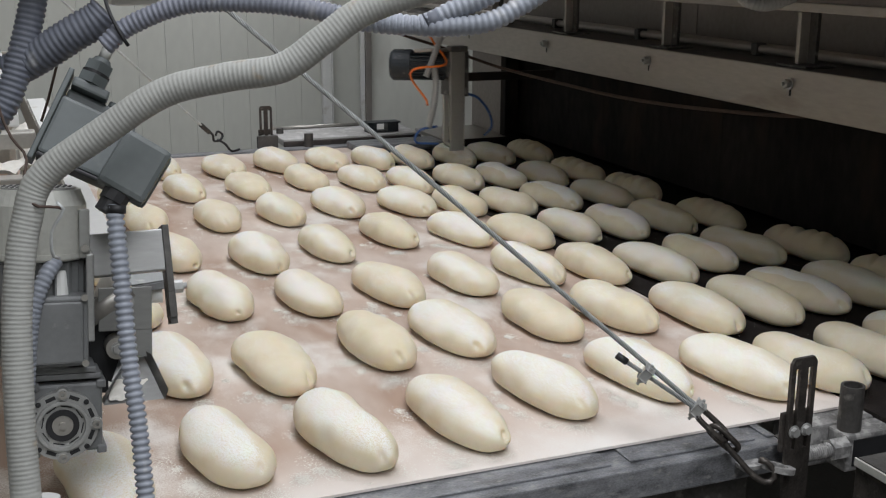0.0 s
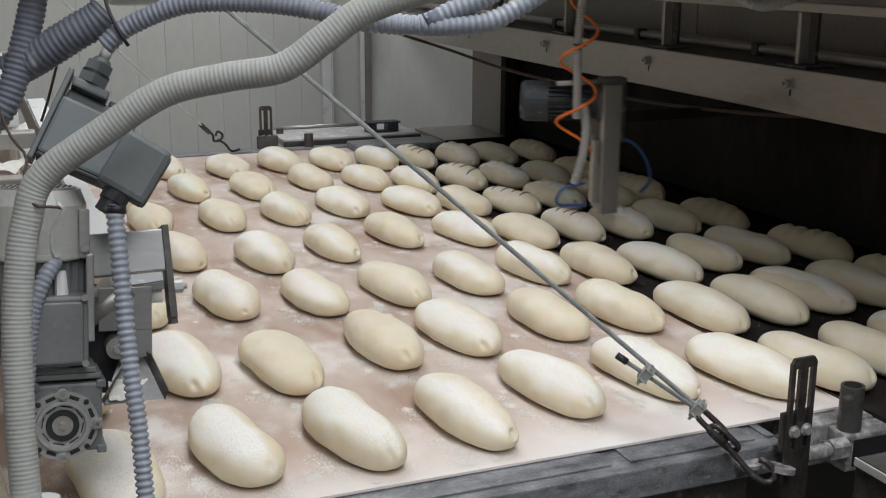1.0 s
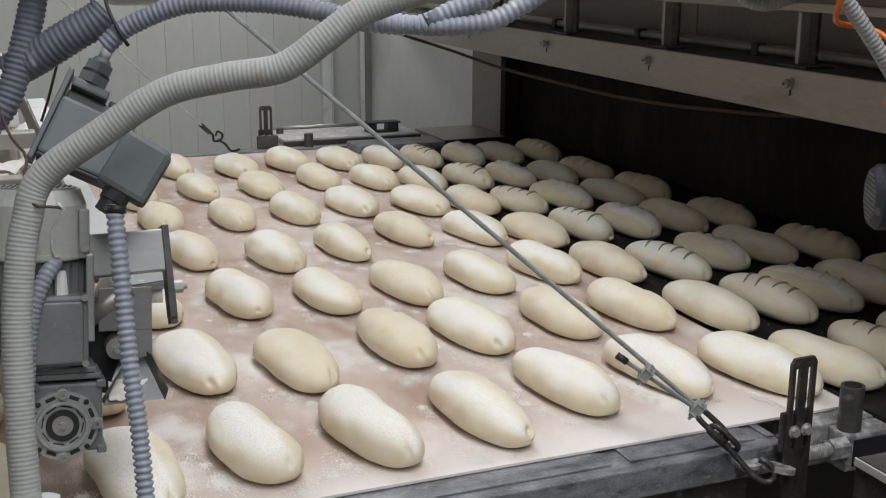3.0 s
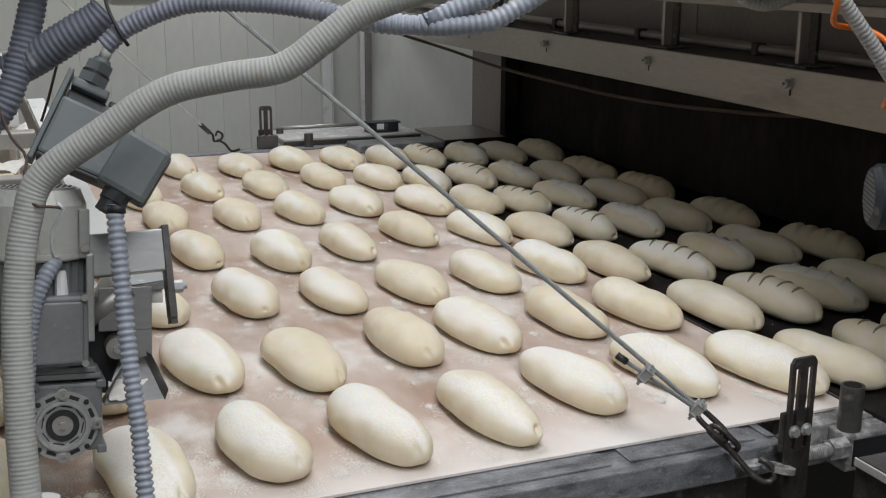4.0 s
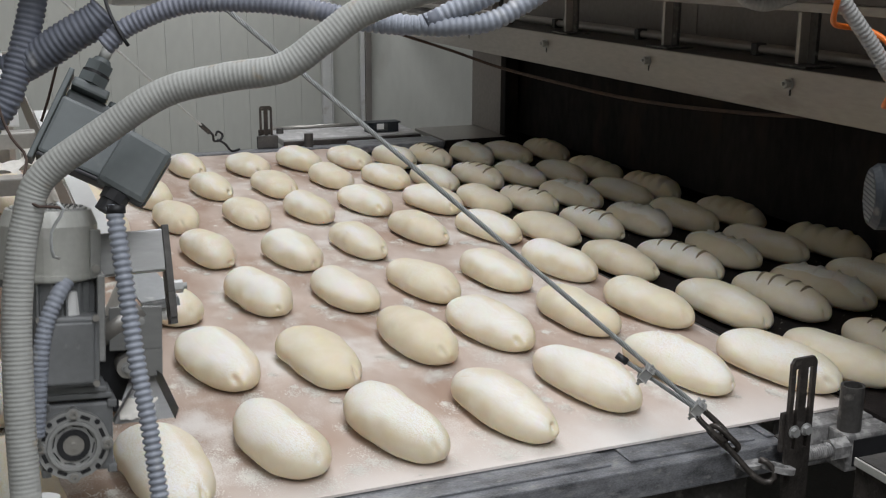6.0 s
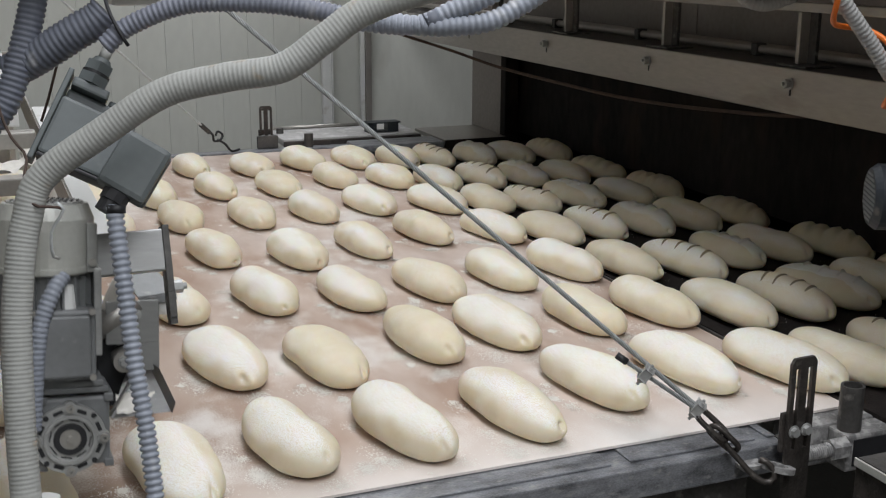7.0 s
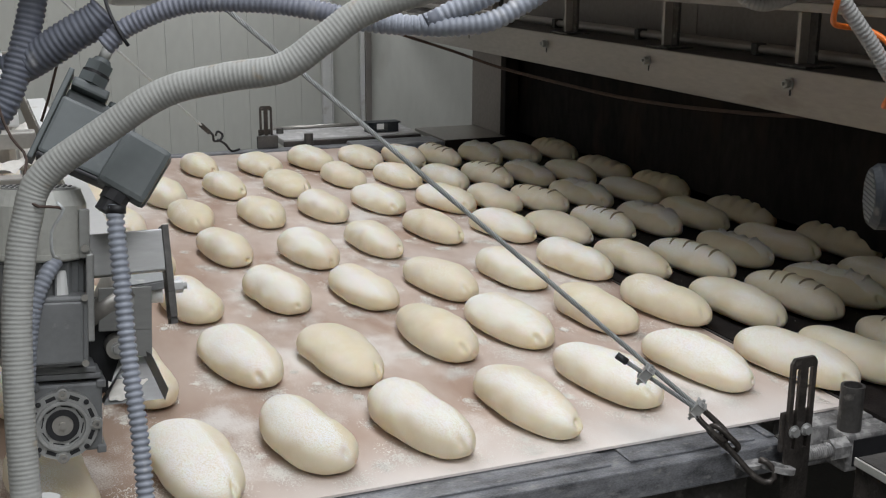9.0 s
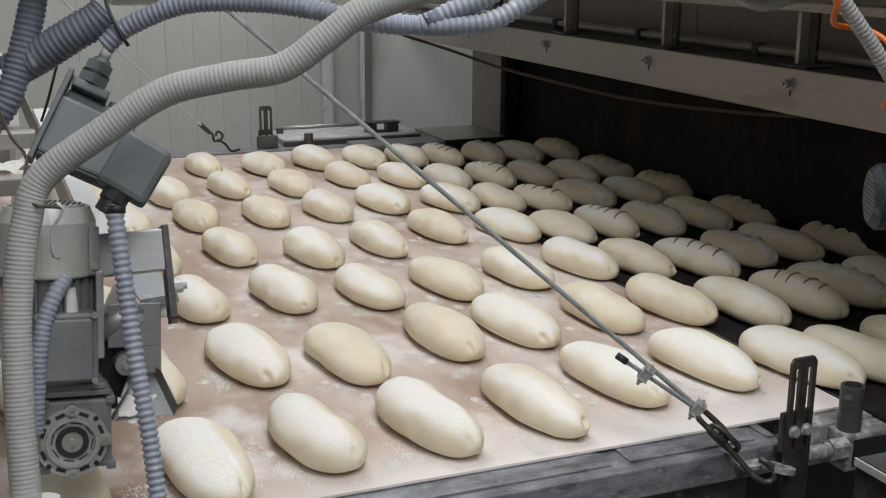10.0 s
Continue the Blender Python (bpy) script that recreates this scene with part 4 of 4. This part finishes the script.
part("bolt", bm, M_ALU, plate, smooth=False)
hanger = part("hanger_post", slab(-0.33, -0.301, -0.014, 0.014, -0.024, 0.5, 0.002), M_STEEL, arm)

# white frame of the duster's far side
frame_w = thing("hopper_frame", "white enamelled hopper frame with flour on its ledges", "hopper frame")
part("top_bar", slab(-0.12, 0.075, 2.16, 2.20, 1.372, 1.402, 0.003), M_STEEL, frame_w)
part("side_bar", slab(0.030, 0.050, 2.21, 3.6, 1.405, 1.43, 0.003), M_WHITE, frame_w)
part("lower_bar", slab(-0.12, 0.072, 2.02, 2.06, 1.315, 1.345, 0.003), M_STEEL, frame_w)
bm = bmesh.new()
bmesh.ops.create_grid(bm, x_segments=20, y_segments=8, size=0.5)
for q in bm.verts:
    q.co = Vector((-0.03 + q.co.x * 0.18, 2.11 + q.co.y * 0.09, 1.352 + 0.018 * noise.noise(q.co * 9)))
part("flour_heap", bm, M_FLOUR, frame_w, "ridge of flour", smooth=True)
for x in (-0.12, 0.04):
    part("leg", slab(x, x + 0.03, 3.95, 3.98, 0.99, 1.40), M_STEEL, frame_w)
part("long_bar", slab(-0.12, -0.09, 1.6, 3.98, 1.32, 1.35, 0.002), M_STEEL, frame_w)
part("long_bar", slab(0.0, 0.029, 2.21, 3.98, 1.32, 1.389, 0.002), M_STEEL, frame_w)

# ---- hoses and junction boxes over the belt ----
suction = solid("suction_hose", hose([(-0.001, 1.166, 1.114), (0.0, 1.182, 1.172), (0.001, 1.198, 1.229), (0.004, 1.215, 1.293), (0.008, 1.228, 1.345), (0.017, 1.240, 1.403), (0.027, 1.248, 1.443), (0.046, 1.252, 1.487), (0.109, 1.240, 1.533), (0.174, 1.226, 1.574), (0.236, 1.205, 1.590), (0.292, 1.186, 1.600), (0.334, 1.177, 1.628), (0.375, 1.168, 1.657), (0.433, 1.151, 1.679), (0.52, 1.13, 1.70)], 0.0160, 0.0048, 0.034),
      M_HOSE, "long cream ribbed plastic hose, stained in places", "hose")
part("foot_collar", ring(bmesh.new(), (0.0, 1.172, 1.140), (0.0, 1.176, 1.157), 0.034, 0.0164, 28), M_WHITE, suction, "white plastic collar", smooth=False)
def corrugated_hose(pts, r, pitch, depth, material):
    label = "grey-blue corrugated cable hose" if r < 0.02 else "thick dusty grey-blue corrugated hose"
    return solid("corrugated_hose", hose(pts, r, pitch, depth), material, label, "hose")


corrugated_hose([(0.075, 1.48, 1.72), (0.063, 1.464, 1.668), (0.048, 1.455, 1.616), (0.027, 1.447, 1.558), (0.012, 1.446, 1.532), (-0.02, 1.45, 1.50)], 0.0165, 0.0068, 0.12, M_DUSKHOSE)
corrugated_hose([(0.030, 1.470, 1.578), (0.062, 1.450, 1.597), (0.102, 1.436, 1.623), (0.128, 1.430, 1.638), (0.140, 1.428, 1.648)], 0.0215, 0.0070, 0.09, M_DUSKHOSE)
# one hose in two pieces: the left takes the shaded tone
corrugated_hose([(0.130, 1.366, 1.613), (0.159, 1.361, 1.636), (0.221, 1.342, 1.660), (0.294, 1.314, 1.662), (0.347, 1.291, 1.656), (0.385, 1.275, 1.648)], 0.0118, 0.0062, 0.15, M_MIDHOSE)
upper_hose = corrugated_hose([(0.375, 1.268, 1.648), (0.412, 1.261, 1.641), (0.465, 1.238, 1.638), (0.503, 1.228, 1.654), (0.540, 1.217, 1.669), (0.59, 1.20, 1.70)], 0.0118, 0.0075, 0.16, M_BLUEHOSE)
corrugated_hose([(0.40, 1.262, 1.648), (0.442, 1.248, 1.640), (0.489, 1.228, 1.636), (0.538, 1.210, 1.641), (0.575, 1.200, 1.659), (0.607, 1.193, 1.679), (0.64, 1.18, 1.70)], 0.0118, 0.0075, 0.16, M_BLUEHOSE)
corrugated_hose([(-0.03, 1.47, 1.595), (0.0, 1.47, 1.612), (0.006, 1.47, 1.585), (-0.03, 1.47, 1.56)], 0.0125, 0.0075, 0.16, M_DUSKHOSE)
part("hose_coupling", ring(bmesh.new(), (0.474, 1.2345, 1.6395), (0.488, 1.2305, 1.6465), 0.0113, 0.0102, 20), M_DUSKHOSE, upper_hose, "dark dusty plastic coupling", smooth=True)
SWING = Matrix.Translation((0.119, 1.264, 1.435))
drop = solid("drop_hose", hose([(0.002, 0.004, 0.012), (0.0, 0.0, 0.0), (0.0, -0.019, -0.069), (0.0, -0.043, -0.153), (0.003, -0.065, -0.225), (0.003, -0.089, -0.310), (0.003, -0.10, -0.36)], 0.0102, 0.0076, 0.27),
             M_BLUEHOSE, "grey-blue corrugated hose hanging from the junction box", "hose")
drop.matrix_world = SWING
part("end_cuff", ring(bmesh.new(), (0.002, 0.004, 0.013), (0.001, 0.002, 0.004), 0.0108, 0.008, 20), M_RUBBER, drop, "black end cuff", smooth=True)

jb = thing("junction_box", "tilted grey plastic junction box with cable glands", "junction box", look((0.108, 1.385, 1.512), (0.116, 1.885, 1.337)) @ pose(0, 0, 0, 0, 0, -29))
part("case", slab(-0.044, 0.046, -0.046, 0.026, -0.012, 0.012, 0.004), M_BOX, jb)
part("back_shell", slab(-0.043, 0.044, -0.045, 0.042, -0.034, -0.0125, 0.004), M_BOX, jb)
part("base_rim", slab(-0.043, 0.045, -0.0515, -0.0465, -0.030, 0.0135, 0.002), M_RUBBER, jb)
part("mounting_plate", slab(-0.051, -0.0445, -0.057, 0.060, -0.036, 0.010, 0.002), M_BOX, jb)
part("gland_block", slab(-0.042, 0.002, 0.0425, 0.054, -0.028, 0.006, 0.003), M_BOX, jb)
part("lid_screw", rod(bmesh.new(), (0.012, 0.042, -0.018), (0.012, 0.048, -0.018), 0.007, 12), M_BOX, jb, smooth=False)
gl = part("cable_gland", rod(bmesh.new(), (-0.022, 0.054, -0.008), (-0.022, 0.066, -0.008), 0.0185, 6), M_BOX, jb, smooth=False)
part("gland_seal", rod(bmesh.new(), (-0.022, 0.066, -0.008), (-0.022, 0.070, -0.008), 0.0165, 20), M_RUBBER, gl, smooth=False)
bm = rod(bmesh.new(), (-0.022, 0.070, -0.008), (-0.022, 0.082, -0.008), 0.0170, 6)
rod(bm, (-0.022, 0.082, -0.008), (-0.022, 0.089, -0.008), 0.0130, 20, 0.0095)
part("gland_nut", bm, M_BOX, gl, smooth=False)
part("plug", rod(bmesh.new(), (-0.022, 0.089, -0.008), (-0.022, 0.104, -0.008), 0.0068, 14), M_HOSE, gl, "pale cable plug", smooth=True)
jb2 = thing("junction_box", "grey plastic junction box with a black gland below", "junction box", look((0.148, 1.326, 1.478), (0.156, 1.826, 1.311)) @ pose(0, 0, 0, 0, 0, -35))
part("case", slab(-0.028, 0.031, -0.034, 0.036, -0.020, 0.014, 0.007), M_BOX, jb2)
part("lid", slab(-0.0265, 0.034, -0.0325, 0.038, -0.036, -0.0205, 0.006), M_BOX, jb2)
g2 = part("cable_gland", rod(bmesh.new(), (0.000, -0.0335, -0.004), (0.000, -0.046, -0.004), 0.0165, 10), M_RUBBER, jb2, "black cable gland", smooth=False)
part("gland_nut", rod(bmesh.new(), (0.000, -0.046, -0.004), (0.000, -0.060, -0.004), 0.0138, 18), M_RUBBER, g2, smooth=False)

solid("tie_strap", wire([(0.135, 1.38, 1.668), (0.137, 1.36, 1.652), (0.144, 1.352, 1.634), (0.152, 1.348, 1.618), (0.158, 1.352, 1.610)], 0.0022), M_RUBBER, "black tie strap round the hoses", "strap")
solid("brown_string", wire([(0.014, 1.314, 1.600), (0.010, 1.305, 1.56), (0.020, 1.292, 1.525), (0.033, 1.284, 1.505), (0.028, 1.265, 1.480), (0.034, 1.235, 1.462), (0.056, 1.235, 1.458), (0.066, 1.245, 1.452)], 0.0016), M_BRONZE, "thin brown cord tied round the hose", "string")
solid("brown_string", wire([(0.104, 1.60, 1.60), (0.0934, 1.595, 1.583), (0.0738, 1.59, 1.526), (0.060, 1.59, 1.49)], 0.0018), M_BRONZE, "thin brown cord hanging from the hoses", "string")
solid("brown_string", wire([(0.058, 1.238, 1.462), (0.064, 1.24, 1.452), (0.051, 1.245, 1.430), (0.050, 1.249, 1.403), (0.058, 1.26, 1.395)], 0.0018), M_WHITECABLE, "pale string tying the hose to the motor", "string")
bm = slab(0.155, 0.215, 1.50, 1.60, 1.652, 1.704, 0.004)
# slab above the view, added to shade the hoses below it
box(bm, 0.03, 0.30, 1.40, 1.72, 1.704, 1.74, 0.006)
solid("cable_tray", bm, M_WHITE, "pale dusty cable tray among the hoses, with an unseen slab added for shade", "cable tray")
solid("feed_hose", hose([(1.37, 1.98, 1.86), (1.40, 1.97, 1.70), (1.435, 1.963, 1.638), (1.470, 1.943, 1.618), (1.513, 1.929, 1.627), (1.54, 1.92, 1.66), (1.56, 1.92, 1.86)], 0.014, 0.008, 0.1), M_WHITEHOSE, "white spiral hose looping under the added hood", "hose")
solid("trailing_cable", wire([(1.19, 3.76, 1.50), (1.322, 3.737, 1.449), (1.496, 3.651, 1.389), (1.602, 3.484, 1.344), (1.657, 3.122, 1.324), (1.70, 2.80, 1.315), (1.75, 2.45, 1.325), (1.80, 2.15, 1.348), (1.83, 1.95, 1.40)], 0.0050, 10, 0.02), M_BRONZE, "rusty brown sagging cable under the oven beam", "cable")

# ---- the scoring head that crosses the oven mouth ----
ROBOT = lambda y: pose(1.470, y, 1.0)
robot = thing("scoring_head", "travelling blade head with dark motor, steel column, orange tube", "scoring machine", ROBOT(3.49))
col = part("column", slab(-0.046, 0.004, -0.008, 0.008, 0.072, 0.400, 0.002), M_STEEL, robot, "flat brushed steel column")
part("column_cap", slab(-0.048, 0.012, -0.014, 0.030, 0.4005, 0.418, 0.003), M_DARKSTEEL, col)
part("tie_bar", rod(bmesh.new(), (-0.16, 0.03, 0.405), (0.0, 0.03, 0.405), 0.006, 10), M_STEEL, robot, smooth=True)
bm = rod(bmesh.new(), (-0.245, 0.05, 0.350), (-0.185, 0.05, 0.350), 0.052, 28)
rod(bm, (-0.255, 0.05, 0.350), (-0.245, 0.05, 0.350), 0.044, 28, 0.052)
mot = part("motor", bm, M_MOTOR, robot, "dark blue-grey motor cowl", smooth=False)
part("motor_core", rod(bmesh.new(), (-0.185, 0.05, 0.350), (-0.060, 0.05, 0.350), 0.041, 24), M_MOTOR, mot, smooth=False)
rfin = mesh_of("cooling_fin", slab(-0.183, -0.075, -0.0015, 0.0015, 0.039, 0.049), M_MOTOR)
for k in range(22):
    ob = new("cooling_fin", rfin)
    ob.parent = mot
    ob.matrix_basis = Matrix.Translation((0, 0.05, 0.350)) @ Matrix.Rotation(math.tau * k / 22, 4, "X")
hole = mesh_of("vent_hole", slab(-0.0008, 0.0, -0.0020, 0.0020, -0.0022, 0.0022), M_GREYPAINT)
for i in range(-6, 7):
    for k in range(-6, 7):
        if i * i + k * k < 30:
            ob = new("vent_hole", hole)
            ob.parent, ob.location = mot, (-0.2553, 0.05 + i * 0.0072, 0.350 + k * 0.0072)
part("motor_flange", rod(bmesh.new(), (-0.060, 0.05, 0.350), (-0.040, 0.05, 0.350), 0.055, 24), M_DARKSTEEL, mot, smooth=False)
part("carriage", slab(-0.040, 0.026, 0.009, 0.10, 0.25, 0.40, 0.004), M_DARKSTEEL, robot, "dark carriage block")
part("blade_arm", slab(-0.066, -0.048, 0.004, 0.02, 0.10, 0.26, 0.003), M_STEEL, robot)
part("blade_holder", rod(bmesh.new(), (-0.06, 0.01, 0.10), (-0.03, 0.0, 0.082), 0.008, 10), M_STEEL, robot)
part("hose_end", hose([(-0.115, -0.03, 0.36), (-0.110, -0.035, 0.30), (-0.117, -0.035, 0.235), (-0.130, -0.02, 0.16)], 0.0115, 0.007, 0.14), M_WHITEHOSE, robot, "dusty ribbed hose end")
PIVOT = Vector((-0.138, -0.03, 0.345))
umbilical = part("umbilical_hose", hose([(0.004, 0, -0.02), (0.0, 0, 0.06), (-0.006, 0, 0.16), (0.0, 0, 0.30), (0.004, 0, 0.44), (0.0, 0, 0.90)], 0.0105, 0.007, 0.14), M_WHITEHOSE, robot, "dusty white spiral hose")
coil = []
for i in range(180):
    s = i / 179
    wide = min(0.046, max(0.020, 0.085 - 0.12 * s))
    coil.append((wide * math.cos(s * math.tau * 5.2 - 0.27), wide * math.sin(s * math.tau * 5.2 - 0.27), -0.10 + 0.78 * s))
part("air_tube", wire(coil[::3], 0.0040, 8, 0.006), M_ORANGE, umbilical, "coiled orange air tube")
part("cable_tie", ring(bmesh.new(), (0.0, 0, 0.155), (0.0, 0, 0.161), 0.0165, 0.0128, 16), M_RUBBER, umbilical, smooth=True)
mot.matrix_basis = Matrix.Translation((-0.02, 0.05, 0.35)) @ Matrix.Rotation(radians(-30), 4, "Z") @ Matrix.Translation((0.05, -0.05, -0.35))
part("water_tube", wire([(0.02, 0.03, 0.26), (0.07, 0.03, 0.24), (0.11, 0.03, 0.19), (0.12, 0.03, 0.14), (0.09, 0.03, 0.11)], 0.0045), M_BLUETUBE, robot, "dark blue tube")
part("water_tube", wire([(-0.10, -0.02, 0.16), (-0.16, -0.02, 0.15), (-0.17, -0.01, 0.11), (-0.09, -0.01, 0.10)], 0.004), M_BLUETUBE, robot)
track = solid("traverse_track", slab(1.832, 1.862, 0.4, 4.25, 1.354, 1.392, 0.003), M_BLACK, "dark traverse track behind the oven beam", "track", "structure")
part("carriage_arm", slab(0.027, 0.361, 0.03, 0.055, 0.298, 0.325, 0.002), M_BLACK, robot)
part("carriage_shoe", slab(0.345, 0.361, 0.0, 0.085, 0.326, 0.395, 0.002), M_BLACK, robot)


# ---- what moves ----
LEAN = ((0.0, 26.0), (0.5, 18.0), (1.0, 2.0), (1.5, -20.0), (1.8, -34.0), (2.0, -38.0), (2.5, -43.0), (4.0, -44.5), (10.0, -44.5))


def motions():
    for ob, x45, y, turn in loaves:
        times = [0.0, 10.0]
        if (along(x45, 0.0) - NOSE) * (along(x45, 10.0) - NOSE) < 0:
            times = [0.0, 2.0, 4.0, 6.0, 8.0, 10.0]
        walk(ob, [(t, pose(along(x45, t), y, 1.0, 0, 0, turn)) for t in times])
    for cut, t in cuts:
        low, high = pose(0, 0, -0.012), pose(0, 0, 0.0)
        rows = [(0.0, low)] + ([(t - 0.1, low)] if t > 0.15 else []) + [(t + 0.05, high), (t + 1.0, high), (10.0, high)]
        walk(cut, rows)
    walk(crumbs, [(0.0, pose(-OVEN_SPEED * 5, 0, 0)), (10.0, pose(OVEN_SPEED * 5, 0, 0))])
    walk(belt, [(0.0, Matrix()), (10.0, pose(SPEED * 10, 0, 0))])
    for i, strip in enumerate(strips):
        # each strip rides to the nose, then turns down round it
        end = 1.139 + (i + 1) * 0.03525
        rows = []
        for k in range(11):
            over = max(0.0, end + SPEED * k - 1.2805)
            rows.append((float(k), pose(-over, 0, -over * 0.3 if over > 0.0 else 0.0)))
        walk(strip, rows)
    # the duster stands still, then shakes to and fro
    rows, rest, out = [(0.0, DUSTER), (4.72, DUSTER)], DUSTER, pose(0.012, -0.010, -0.028) @ DUSTER
    for k in range(7):
        top = 5.26 + 0.808 * k
        if top <= 10.0:
            rows += [(top - 0.28, rest), (top, out), (top + 0.30, rest)]
    rows += [(10.0, pose(0.009, -0.007, -0.020) @ DUSTER)]
    walk(duster, rows)
    rows, out = [(0.0, SWING), (4.72, SWING)], SWING @ pose(0, 0, 0, 0, -3.4, 0)
    for k in range(7):
        top = 5.26 + 0.808 * k
        if top <= 10.0:
            rows += [(top - 0.28, SWING), (top, out), (top + 0.30, SWING)]
    rows += [(10.0, SWING @ pose(0, 0, 0, 0, -2.5, 0))]
    walk(drop, rows)
    walk(robot, [(t, ROBOT(y)) for t, y in ((0.0, 3.49), (0.5, 2.99), (1.0, 2.48), (1.5, 1.99), (1.8, 1.70), (2.0, 1.54), (2.3, 1.31), (2.5, 1.214), (2.7, 1.216), (3.8, 1.220), (10.0, 1.220))])

    # the umbilical hangs from above the middle of the mouth, so it leans as the head passes
    walk(umbilical, [(t, Matrix.Translation(PIVOT) @ pose(0, 0, 0, 0, a, 0)) for t, a in LEAN])


motions()
